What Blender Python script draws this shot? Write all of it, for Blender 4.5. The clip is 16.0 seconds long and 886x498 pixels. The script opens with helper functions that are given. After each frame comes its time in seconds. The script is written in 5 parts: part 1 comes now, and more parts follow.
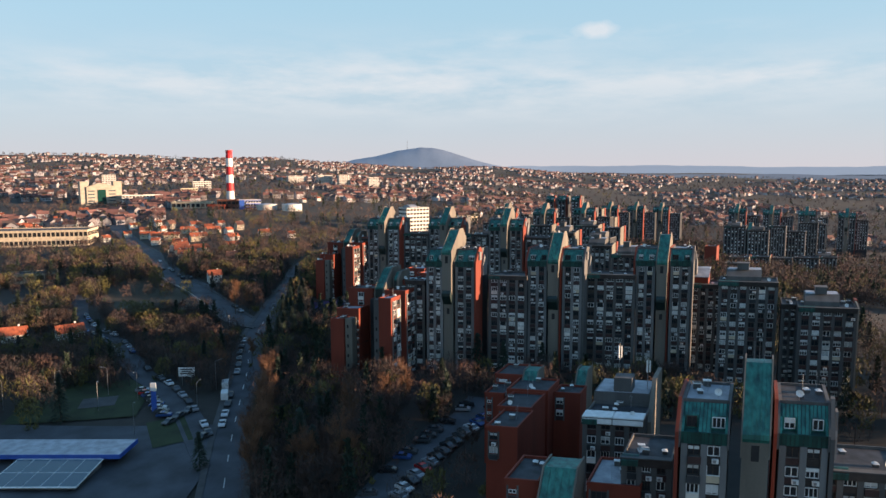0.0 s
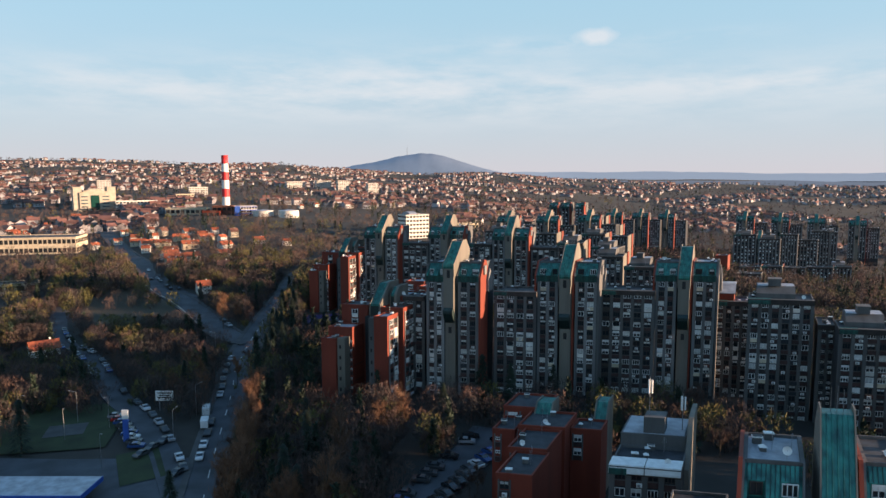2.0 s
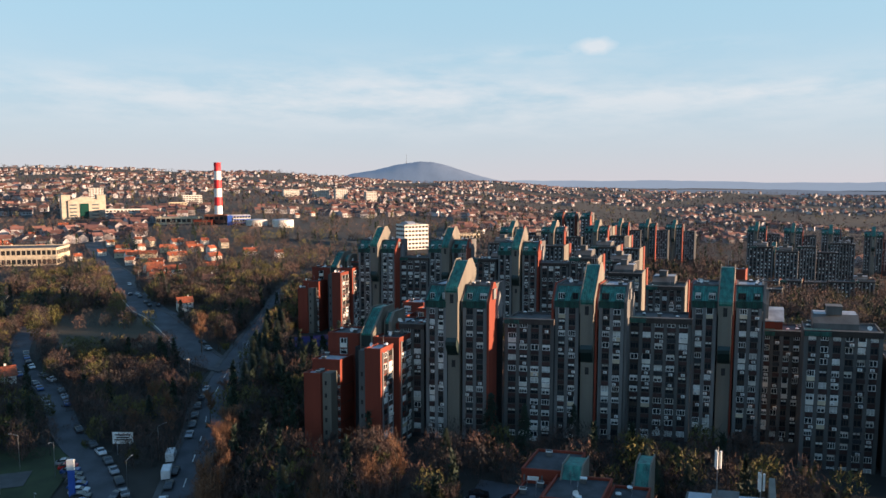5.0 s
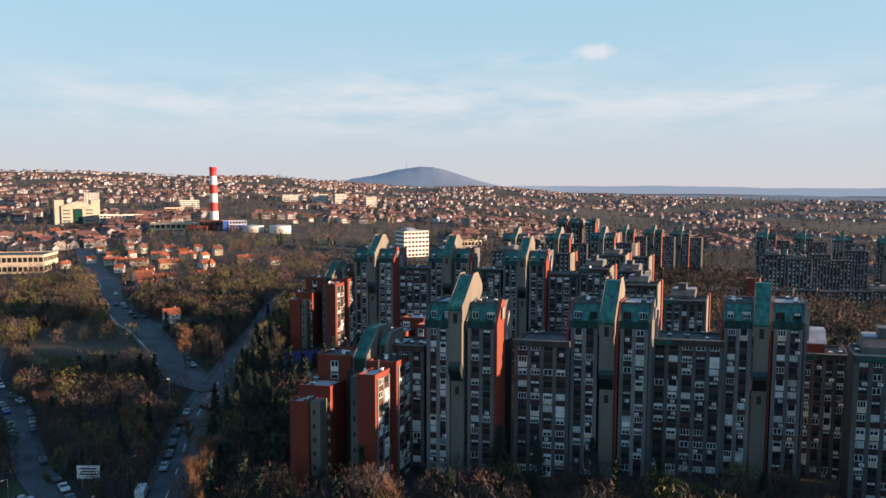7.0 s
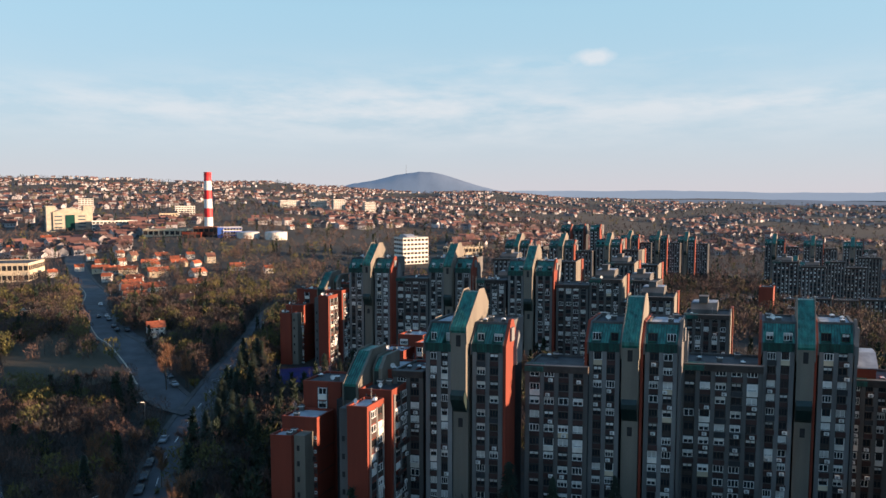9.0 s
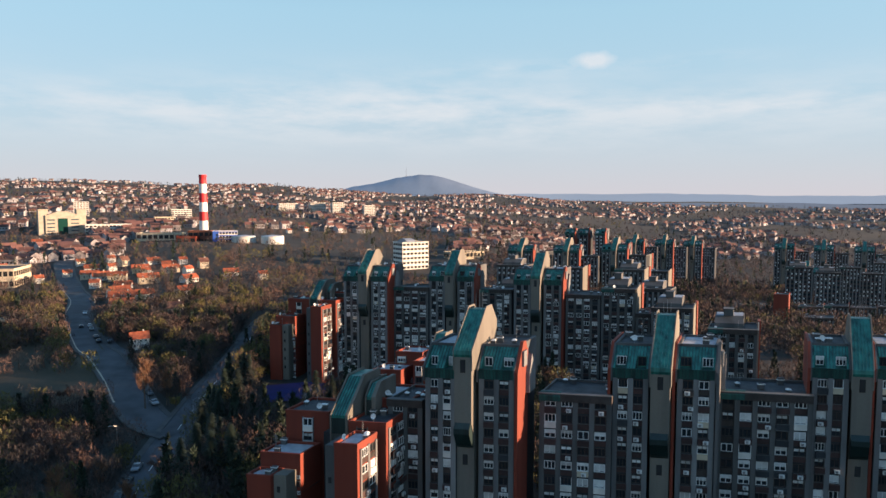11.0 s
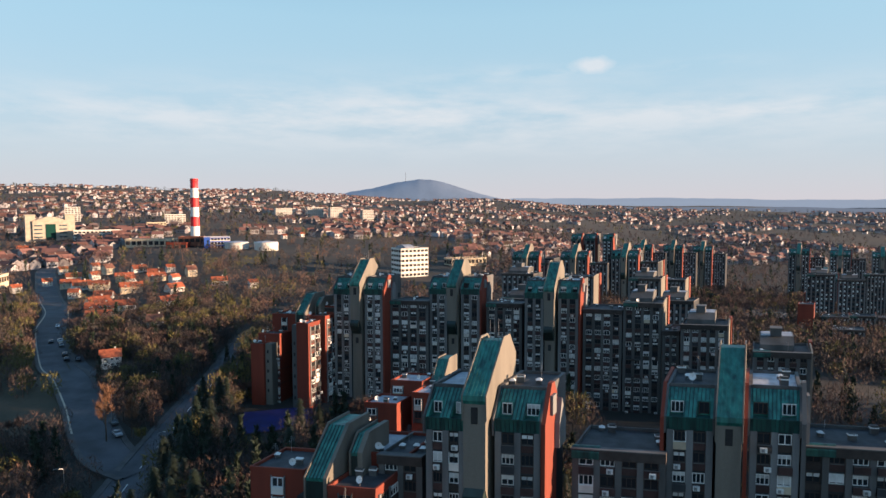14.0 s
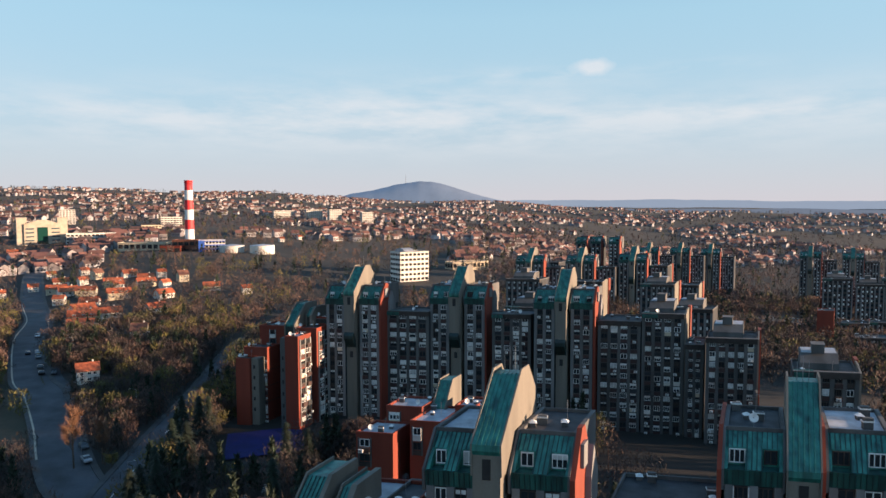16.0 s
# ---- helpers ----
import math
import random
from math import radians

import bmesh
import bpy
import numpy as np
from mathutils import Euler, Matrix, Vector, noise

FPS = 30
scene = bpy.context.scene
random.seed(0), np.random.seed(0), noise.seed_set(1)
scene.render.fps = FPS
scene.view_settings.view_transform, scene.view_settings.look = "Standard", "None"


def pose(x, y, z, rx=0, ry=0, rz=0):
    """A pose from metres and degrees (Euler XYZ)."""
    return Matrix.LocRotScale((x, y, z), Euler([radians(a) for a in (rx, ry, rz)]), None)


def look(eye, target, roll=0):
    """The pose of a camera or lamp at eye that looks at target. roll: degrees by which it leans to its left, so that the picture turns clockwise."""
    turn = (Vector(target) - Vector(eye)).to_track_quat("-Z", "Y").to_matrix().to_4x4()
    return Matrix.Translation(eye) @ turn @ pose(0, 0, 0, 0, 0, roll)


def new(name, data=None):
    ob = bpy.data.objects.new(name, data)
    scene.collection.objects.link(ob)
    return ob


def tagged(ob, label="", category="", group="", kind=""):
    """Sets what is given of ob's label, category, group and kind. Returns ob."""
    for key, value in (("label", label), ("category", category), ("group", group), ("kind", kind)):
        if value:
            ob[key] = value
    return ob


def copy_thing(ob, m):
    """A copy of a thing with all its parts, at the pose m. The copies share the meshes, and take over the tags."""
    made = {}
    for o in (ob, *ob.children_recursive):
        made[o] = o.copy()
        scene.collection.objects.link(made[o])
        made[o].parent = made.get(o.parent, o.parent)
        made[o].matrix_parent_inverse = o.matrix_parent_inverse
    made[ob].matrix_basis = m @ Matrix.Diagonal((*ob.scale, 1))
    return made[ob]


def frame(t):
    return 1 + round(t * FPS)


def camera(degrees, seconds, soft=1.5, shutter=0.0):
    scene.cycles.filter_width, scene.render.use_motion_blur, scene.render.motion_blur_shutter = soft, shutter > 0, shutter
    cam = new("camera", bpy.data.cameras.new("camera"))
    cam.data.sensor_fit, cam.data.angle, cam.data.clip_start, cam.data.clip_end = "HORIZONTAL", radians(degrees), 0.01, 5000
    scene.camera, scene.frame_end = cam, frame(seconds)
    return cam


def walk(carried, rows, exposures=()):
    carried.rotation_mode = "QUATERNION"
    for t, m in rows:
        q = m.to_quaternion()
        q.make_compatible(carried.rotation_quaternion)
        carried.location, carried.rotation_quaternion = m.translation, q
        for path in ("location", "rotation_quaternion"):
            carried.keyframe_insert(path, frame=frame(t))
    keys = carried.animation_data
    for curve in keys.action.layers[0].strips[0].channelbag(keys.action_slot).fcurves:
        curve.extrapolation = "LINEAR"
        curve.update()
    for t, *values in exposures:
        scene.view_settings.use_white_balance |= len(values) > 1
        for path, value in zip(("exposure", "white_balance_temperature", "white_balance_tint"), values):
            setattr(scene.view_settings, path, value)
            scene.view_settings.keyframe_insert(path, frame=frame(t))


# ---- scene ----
cam = camera(67.0, 16.0)

PATH = [
    (0, (2.391, -1.914, 62.444), (2.383, 0.072, 62.214), -0.2),
    (0.5, (2.287, 2.619, 62.48), (2.279, 4.606, 62.254), -0.2),
    (1, (2.147, 7.11, 62.511), (2.139, 9.097, 62.288), -0.2),
    (1.5, (1.962, 11.539, 62.53), (1.954, 13.527, 62.312), -0.2),
    (2, (1.783, 15.951, 62.53), (1.776, 17.94, 62.317), -0.1),
    (2.5, (1.62, 20.322, 62.517), (1.613, 22.311, 62.308), -0.1),
    (3, (1.41, 24.734, 62.511), (1.404, 26.724, 62.307), -0.0),
    (3.5, (1.238, 29.19, 62.536), (1.233, 31.18, 62.336), -0.0),
    (4, (1.119, 33.611, 62.584), (1.114, 35.601, 62.388), 0.0),
    (6.5, (0.405, 55.186, 62.884), (0.401, 57.178, 62.707), 0.1),
    (7, (0.292, 59.606, 62.902), (0.287, 61.598, 62.729), 0.1),
    (7.5, (0.213, 64.044, 62.94), (0.209, 66.037, 62.771), 0.1),
    (8, (0.149, 68.375, 62.957), (0.145, 70.368, 62.792), 0.1),
    (8.5, (0.031, 72.595, 62.978), (0.026, 74.588, 62.816), 0.0),
    (9, (-0.059, 76.752, 62.987), (-0.063, 78.745, 62.829), 0.0),
    (11.5, (-0.522, 97.577, 63.11), (-0.527, 99.571, 62.963), -0.0),
    (12, (-0.631, 101.725, 63.051), (-0.636, 103.72, 62.906), -0.1),
    (12.5, (-0.726, 105.805, 62.98), (-0.731, 107.8, 62.836), -0.1),
    (13, (-0.876, 109.855, 62.848), (-0.88, 111.85, 62.708), -0.1),
    (13.5, (-1.08, 114.011, 62.732), (-1.084, 116.006, 62.594), -0.1),
    (14, (-1.248, 118.27, 62.651), (-1.251, 120.266, 62.516), -0.1),
    (14.5, (-1.337, 122.582, 62.625), (-1.341, 124.578, 62.491), -0.1),
    (15, (-1.44, 126.877, 62.589), (-1.444, 128.873, 62.458), -0.1),
    (15.5, (-1.537, 131.096, 62.584), (-1.541, 133.092, 62.456), -0.2),
    (16, (-1.647, 135.276, 62.639), (-1.651, 137.272, 62.51), -0.2),
]
walk(cam, [(t, look(eye, target, roll)) for t, eye, target, roll in PATH], [(0, 1.66), (16, 1.66)])

# ---- world, sun ----
SUN_EL, SUN_AZ = 6.2, 99.0
az, el = radians(SUN_AZ), radians(SUN_EL)
sun_dir = Vector((math.sin(az) * math.cos(el), math.cos(az) * math.cos(el), math.sin(el)))
HAZE, CLOUD, VEIL, ZENITH = (2.66, 2.5, 2.66), (3.5, 3.4, 3.45), (1.6, 3.0, 3.75), (0.5, 1.15, 2.3)
world = bpy.data.worlds.new("world")
scene.world = world
world.use_nodes = True
wn, wl = world.node_tree.nodes, world.node_tree.links
wn.clear()
sky = wn.new("ShaderNodeTexSky")
sky.sky_type = "NISHITA"
sky.sun_disc = False
sky.sun_elevation, sky.sun_rotation = el, az
sky.altitude = 200
sky.air_density, sky.dust_density, sky.ozone_density = 1.0, 0.4, 3.0


def wnode(kind, **inputs):
    nd = wn.new(kind)
    for key, value in inputs.items():
        nd.inputs[key].default_value = value
    return nd


def wmath(op, a, b=0.0, c=0.0):
    nd = wn.new("ShaderNodeMath")
    nd.operation = op
    for k, value in enumerate((a, b, c)):
        if isinstance(value, (int, float)):
            nd.inputs[k].default_value = value
        else:
            wl.new(value, nd.inputs[k])
    return nd.outputs[0]


def wmix(fac, a, color):
    nd = wn.new("ShaderNodeMix")
    nd.data_type = "RGBA"
    wl.new(fac, nd.inputs[0])
    wl.new(a, nd.inputs[6])
    nd.inputs[7].default_value = (*color, 1)
    return nd.outputs[2]


tc = wn.new("ShaderNodeTexCoord")
sep = wn.new("ShaderNodeSeparateXYZ")
wl.new(tc.outputs["Generated"], sep.inputs[0])
zz = wmath("MAXIMUM", sep.outputs[2], 0.0)
# thin haze that thickens towards the horizon
veil = wn.new("ShaderNodeValue")
veil.outputs[0].default_value = 0.75
col = wmix(veil.outputs[0], sky.outputs["Color"], VEIL)
haze = wmath("MULTIPLY", wmath("POWER", 2.718, wmath("MULTIPLY", zz, -6.0)), 0.97)
col = wmix(haze, col, HAZE)
# the deeper blue overhead
high = wmath("MINIMUM", wmath("MULTIPLY", wmath("MAXIMUM", wmath("SUBTRACT", zz, 0.26), 0.0), 2.2), 0.85)
col = wmix(high, col, ZENITH)
# soft sheets of thin cloud: bearing, height, half width, half height, strength
mp = wn.new("ShaderNodeMapping")
mp.inputs["Scale"].default_value = (3.0, 3.0, 14.0)
wl.new(tc.outputs["Generated"], mp.inputs["Vector"])
cl = wnode("ShaderNodeTexNoise", Scale=2.6, Detail=7, Roughness=0.6)
wl.new(mp.outputs["Vector"], cl.inputs["Vector"])
soft = wmath("MINIMUM", wmath("MAXIMUM", wmath("MULTIPLY", wmath("SUBTRACT", cl.outputs["Fac"], 0.36), 3.6), 0.0), 1.0)
SHEETS = ((-0.08, 0.140, 0.26, 0.045, 0.36), (-0.48, 0.120, 0.40, 0.030, 0.28), (0.43, 0.126, 0.22, 0.013, 0.36), (0.12, 0.186, 0.13, 0.012, 0.34),
          (0.34, 0.187, 0.10, 0.010, 0.25), (0.10, 0.118, 0.9, 0.045, 0.42), (1.2, 0.16, 0.4, 0.03, 0.4), (-1.3, 0.2, 0.4, 0.03, 0.4), (2.6, 0.17, 0.5, 0.03, 0.4))
bearing = wmath("ARCTAN2", sep.outputs[0], sep.outputs[1])
for az_, h_, sw_, sh_, k_ in SHEETS:
    u = wmath("DIVIDE", wmath("SUBTRACT", bearing, az_), sw_)
    v = wmath("DIVIDE", wmath("SUBTRACT", sep.outputs[2], h_), sh_)
    r2 = wmath("ADD", wmath("MULTIPLY", u, u), wmath("MULTIPLY", v, v))
    fall = wmath("POWER", 2.718, wmath("MULTIPLY", r2, -1.2))
    col = wmix(wmath("MULTIPLY", wmath("MULTIPLY", fall, soft), k_), col, CLOUD)
# one small puff
vm = wn.new("ShaderNodeVectorMath")
vm.operation = "SUBTRACT"
wl.new(tc.outputs["Generated"], vm.inputs[0])
vm.inputs[1].default_value = Vector((0.2145, 0.9826, 0.1990)).normalized()
vs = wn.new("ShaderNodeVectorMath")
vs.operation = "MULTIPLY"
wl.new(vm.outputs[0], vs.inputs[0])
vs.inputs[1].default_value = (26.0, 26.0, 70.0)
ln = wn.new("ShaderNodeVectorMath")
ln.operation = "LENGTH"
wl.new(vs.outputs[0], ln.inputs[0])
cn = wnode("ShaderNodeTexNoise", Scale=38.0, Detail=5)
wl.new(tc.outputs["Generated"], cn.inputs["Vector"])
puff = wmath("SUBTRACT", wmath("MULTIPLY_ADD", cn.outputs["Fac"], 0.9, 0.45), ln.outputs["Value"])
puff = wmath("MINIMUM", wmath("MAXIMUM", puff, 0.0), 0.6)
col = wmix(puff, col, CLOUD)
bg, wo = wn.new("ShaderNodeBackground"), wn.new("ShaderNodeOutputWorld")
bg.inputs["Strength"].default_value = 0.080
wl.new(col, bg.inputs["Color"])
wl.new(bg.outputs["Background"], wo.inputs["Surface"])
sun = new("sun", bpy.data.lights.new("sun", "SUN"))
sun.data.energy, sun.data.angle, sun.data.color = 4.4, radians(0.6), (1.0, 0.68, 0.45)
sun.matrix_world = look(sun_dir * 300, (0, 0, 0))


# ---- materials ----
def mat(name, color, rough=0.8, var=0.25, scale=0.6, fine=8.0, tint=None, metal=0.0, bump=0.15, rand=0.0, island=0.0, streak=False):
    """A surface with two scales of variation, in metres, and a fine relief."""
    m = bpy.data.materials.new(name)
    m.use_nodes = True
    n, l = m.node_tree.nodes, m.node_tree.links
    b = n["Principled BSDF"]
    b.inputs["Roughness"].default_value, b.inputs["Metallic"].default_value = rough, metal
    geo = n.new("ShaderNodeNewGeometry")
    src = geo.outputs["Position"]
    if streak:
        mpp = n.new("ShaderNodeMapping")
        mpp.inputs["Scale"].default_value = (1.0, 1.0, 0.12)
        l.new(src, mpp.inputs["Vector"])
        src = mpp.outputs["Vector"]
    big, small = n.new("ShaderNodeTexNoise"), n.new("ShaderNodeTexNoise")
    big.inputs["Scale"].default_value, big.inputs["Detail"].default_value = scale, 5
    small.inputs["Scale"].default_value, small.inputs["Detail"].default_value = fine, 3
    l.new(src, big.inputs["Vector"])
    l.new(geo.outputs["Position"], small.inputs["Vector"])
    dark = tint or tuple(c * (1 - 2.2 * var) if var < 0.4 else c * 0.2 for c in color)
    ramp = n.new("ShaderNodeValToRGB")
    ramp.color_ramp.elements[0].position, ramp.color_ramp.elements[1].position = 0.3, 0.68
    ramp.color_ramp.elements[0].color, ramp.color_ramp.elements[1].color = (*dark, 1), (*color, 1)
    l.new(big.outputs["Fac"], ramp.inputs["Fac"])
    hs = n.new("ShaderNodeHueSaturation")
    l.new(ramp.outputs["Color"], hs.inputs["Color"])
    ma = n.new("ShaderNodeMath")
    ma.operation = "MULTIPLY_ADD"
    ma.inputs[1].default_value, ma.inputs[2].default_value = var * 1.6, 1 - var * 0.8
    l.new(small.outputs["Fac"], ma.inputs[0])
    val = ma.outputs[0]
    for amount, node, out in ((rand, "ShaderNodeObjectInfo", "Random"), (island, "ShaderNodeNewGeometry", "Random Per Island")):
        if amount:
            oi, mb = n.new(node), n.new("ShaderNodeMath")
            mb.operation = "MULTIPLY_ADD"
            mb.inputs[1].default_value, mb.inputs[2].default_value = amount * 2, 1 - amount
            l.new(oi.outputs[out], mb.inputs[0])
            mc = n.new("ShaderNodeMath")
            mc.operation = "MULTIPLY"
            l.new(val, mc.inputs[0])
            l.new(mb.outputs[0], mc.inputs[1])
            val = mc.outputs[0]
    l.new(val, hs.inputs["Value"])
    l.new(hs.outputs["Color"], b.inputs["Base Color"])
    if bump:
        bp = n.new("ShaderNodeBump")
        bp.inputs["Strength"].default_value, bp.inputs["Distance"].default_value = bump, 0.05
        l.new(small.outputs["Fac"], bp.inputs["Height"])
        l.new(bp.outputs["Normal"], b.inputs["Normal"])
    return m


CONCRETE_LIGHT = mat("light_concrete", (0.20, 0.20, 0.20), 0.85, 0.22, 0.35, 5, streak=True, rand=0.12)
CONCRETE = mat("concrete", (0.120, 0.118, 0.116), 0.85, 0.22, 0.35, 5, streak=True, rand=0.12)
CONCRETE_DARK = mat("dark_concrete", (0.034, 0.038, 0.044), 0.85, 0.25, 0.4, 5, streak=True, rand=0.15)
FIN = mat("pale_concrete", (0.19, 0.17, 0.14), 0.8, 0.18, 0.3, 4, streak=True)
RED = mat("red_render", (0.215, 0.035, 0.016), 0.8, 0.14, 0.25, 5, streak=True)
RED_DARK = mat("brown_red_panel", (0.06, 0.028, 0.025), 0.75, 0.22, 0.8, 6, rand=0.25)
BROWN = mat("brown_panel", (0.05, 0.038, 0.033), 0.8, 0.22, 0.8, 6, rand=0.3)
COPPER = mat("green_copper", (0.036, 0.235, 0.19), 0.45, 0.25, 1.1, 7, tint=(0.008, 0.062, 0.056), streak=True, rand=0.08)
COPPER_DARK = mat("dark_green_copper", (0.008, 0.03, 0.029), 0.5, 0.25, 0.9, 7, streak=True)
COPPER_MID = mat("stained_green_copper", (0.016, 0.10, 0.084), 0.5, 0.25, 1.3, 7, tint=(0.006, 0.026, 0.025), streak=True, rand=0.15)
ROOF = mat("roof_felt", (0.055, 0.058, 0.066), 0.75, 0.3, 0.5, 3)
ROOF_PALE = mat("pale_roofing", (0.42, 0.44, 0.48), 0.6, 0.2, 0.5, 3, rand=0.2)
WHITE = mat("white_paint", (0.78, 0.78, 0.76), 0.5, 0.1, 1.0, 9)
WALL_WHITE = mat("white_render", (0.70, 0.66, 0.60), 0.8, 0.12, 0.5, 5, rand=0.15)
WALL_CREAM = mat("cream_render", (0.60, 0.50, 0.36), 0.8, 0.14, 0.4, 5, rand=0.15)
BRICK = mat("brown_brick", (0.24, 0.09, 0.055), 0.85, 0.2, 0.5, 4)
WALL_SAND = mat("sand_render", (0.44, 0.38, 0.30), 0.8, 0.12, 0.3, 5)
BLIND = mat("roller_blind", (0.62, 0.62, 0.60), 0.6, 0.12, 1, 9, rand=0.3)
TILE = mat("red_roof_tiles", (0.40, 0.10, 0.040), 0.8, 0.25, 0.7, 4, rand=0.25, island=0.3)
TILE_BROWN = mat("brown_roof_tiles", (0.20, 0.085, 0.055), 0.8, 0.25, 0.7, 4, rand=0.2)
METAL = mat("grey_metal", (0.35, 0.36, 0.37), 0.4, 0.15, 1, 8, metal=0.7)
# near-black for painted shade in slots and for the billboard's print
DARK = mat("slot_shade_and_print", (0.03, 0.028, 0.028), 0.9, 0.2, 1, 6)
ASPHALT = mat("asphalt", (0.070, 0.077, 0.090), 0.85, 0.25, 0.15, 3)
PAVING = mat("paving", (0.075, 0.075, 0.075), 0.85, 0.2, 0.3, 3)
BARK = mat("bark", (0.10, 0.075, 0.055), 0.9, 0.25, 2, 10, rand=0.2)
TWIG = mat("bare_twigs", (0.125, 0.070, 0.052), 0.9, 0.2, 0.11, 1.5, tint=(0.048, 0.034, 0.030), rand=0.25, island=0.12, bump=0)
# brighter twigs for the poplars: low orange sunlight put into the colour
TWIG_LIT = mat("sunlit_twigs", (0.19, 0.095, 0.05), 0.9, 0.2, 0.3, 4, tint=(0.12, 0.06, 0.035), rand=0.2, island=0.12, bump=0)
TWIG_GREY = mat("grey_twigs", (0.068, 0.053, 0.047), 0.9, 0.2, 0.11, 1.5, tint=(0.027, 0.024, 0.023), rand=0.25, island=0.12, bump=0)
# far twigs: the violet haze of distance is mixed into this colour
TWIG_FAR = mat("haze_tinted_twigs", (0.072, 0.054, 0.060), 0.95, 0.2, 0.05, 0.5, island=0.3, bump=0)
SPRING = mat("spring_leaves", (0.105, 0.088, 0.022), 0.85, 0.2, 0.11, 1.5, tint=(0.042, 0.044, 0.015), rand=0.3, island=0.15, bump=0)
CONIFER = mat("conifer_needles", (0.014, 0.027, 0.015), 0.8, 0.2, 0.6, 4, rand=0.3, island=0.3, bump=0)
COURT = mat("blue_court", (0.004, 0.008, 0.11), 0.8, 0.15, 0.3, 4)
RUBBER = mat("rubber", (0.02, 0.02, 0.02), 0.8, 0.1)
STRIPE_RED = mat("red_paint", (0.62, 0.03, 0.035), 0.6, 0.1, 0.2, 3)
PAINT = mat("road_paint", (0.6, 0.6, 0.58), 0.8, 0.2, 0.6, 4)
BLUE = mat("blue_cladding", (0.03, 0.10, 0.42), 0.5, 0.1)


def glass(name, color, rough=0.08):
    m = bpy.data.materials.new(name)
    m.use_nodes = True
    b = m.node_tree.nodes["Principled BSDF"]
    b.inputs["Base Color"].default_value = (*color, 1)
    b.inputs["Roughness"].default_value = rough
    b.inputs["IOR"].default_value = 1.5
    b.inputs["Specular IOR Level"].default_value = 0.8
    return m


GLASS = glass("window_glass", (0.02, 0.025, 0.03))
GLASS_BLUE = glass("blue_glass", (0.03, 0.07, 0.10))


# ---- mesh helpers ----
SKEW = 0.26  # the estate's blocks lean back to the right in plan


class Geo:
    def __init__(self):
        self.v, self.f, self.m = [], [], []

    def poly(self, pts, mi=0):
        k = len(self.v)
        self.v += [tuple(p) for p in pts]
        self.f.append(tuple(range(k, k + len(pts))))
        self.m.append(mi)

    def box(self, x0, x1, y0, y1, z0, z1, mi=0, inset=0.0):
        """A box whose top may be drawn in by inset."""
        i = inset
        b = [(x0, y0, z0), (x1, y0, z0), (x1, y1, z0), (x0, y1, z0), (x0 + i, y0 + i, z1), (x1 - i, y0 + i, z1), (x1 - i, y1 - i, z1), (x0 + i, y1 - i, z1)]
        k = len(self.v)
        self.v += b
        for q in ((3, 2, 1, 0), (4, 5, 6, 7), (0, 1, 5, 4), (1, 2, 6, 5), (2, 3, 7, 6), (3, 0, 4, 7)):
            self.f.append(tuple(k + a for a in q))
            self.m.append(mi)

    def prism(self, prof, x0, x1, mi=0):
        """A profile of (y, z), anticlockwise seen from +x, drawn out from x0 to x1."""
        n, k = len(prof), len(self.v)
        self.v += [(x0, y, z) for y, z in prof] + [(x1, y, z) for y, z in prof]
        self.f.append(tuple(k + i for i in reversed(range(n))))
        self.f.append(tuple(k + n + i for i in range(n)))
        self.m += [mi, mi]
        for i in range(n):
            j = (i + 1) % n
            self.f.append((k + i, k + j, k + n + j, k + n + i))
            self.m.append(mi)

    def tube(self, a, b, ra, rb, n=6, mi=0, cap=False):
        a, b = Vector(a), Vector(b)
        d = (b - a).normalized()
        s = d.orthogonal().normalized()
        t = d.cross(s)
        k = len(self.v)
        for c, r in ((a, ra), (b, rb)):
            for i in range(n):
                w = 2 * math.pi * i / n
                self.v.append(tuple(c + (s * math.cos(w) + t * math.sin(w)) * r))
        for i in range(n):
            j = (i + 1) % n
            self.f.append((k + i, k + j, k + n + j, k + n + i))
            self.m.append(mi)
        if cap:
            self.f.append(tuple(k + n + i for i in range(n)))
            self.m.append(mi)

    def mesh(self, name, mats, skew=0.0, smooth=False):
        me = bpy.data.meshes.new(name)
        me.from_pydata([(x + skew * y, y, z) for x, y, z in self.v] if skew else self.v, [], self.f)
        for mm in (mats if isinstance(mats, (list, tuple)) else [mats]):
            me.materials.append(mm)
        me.polygons.foreach_set("material_index", self.m)
        if smooth:
            me.polygons.foreach_set("use_smooth", [True] * len(self.f))
        me.update()
        return me


def piece(name, me, parent=None, loc=(0, 0, 0), rz=0.0, label="", kind="", scale=None):
    ob = new(name, me)
    ob.parent = parent
    ob.location, ob.rotation_euler = loc, (0, 0, rz)
    if scale:
        ob.scale = scale
    return tagged(ob, label=label, kind=kind)


def part(name, g, mats, parent, label="", skew=0.0, kind="", smooth=False):
    return piece(name, g.mesh(name, mats, skew, smooth), parent, label=label, kind=kind)


TURN = radians(-11)  # the estate fronts face a little to the left of the flight


def empty(name, loc, label, category, group="", rz=None):
    ob = new(name)
    if rz is None and group in ("estate towers", "estate stair shafts", "estate blocks", "red blocks"):
        rz = TURN
    ob.location, ob.rotation_euler = loc, (0, 0, rz or 0.0)
    return tagged(ob, label, category, group)


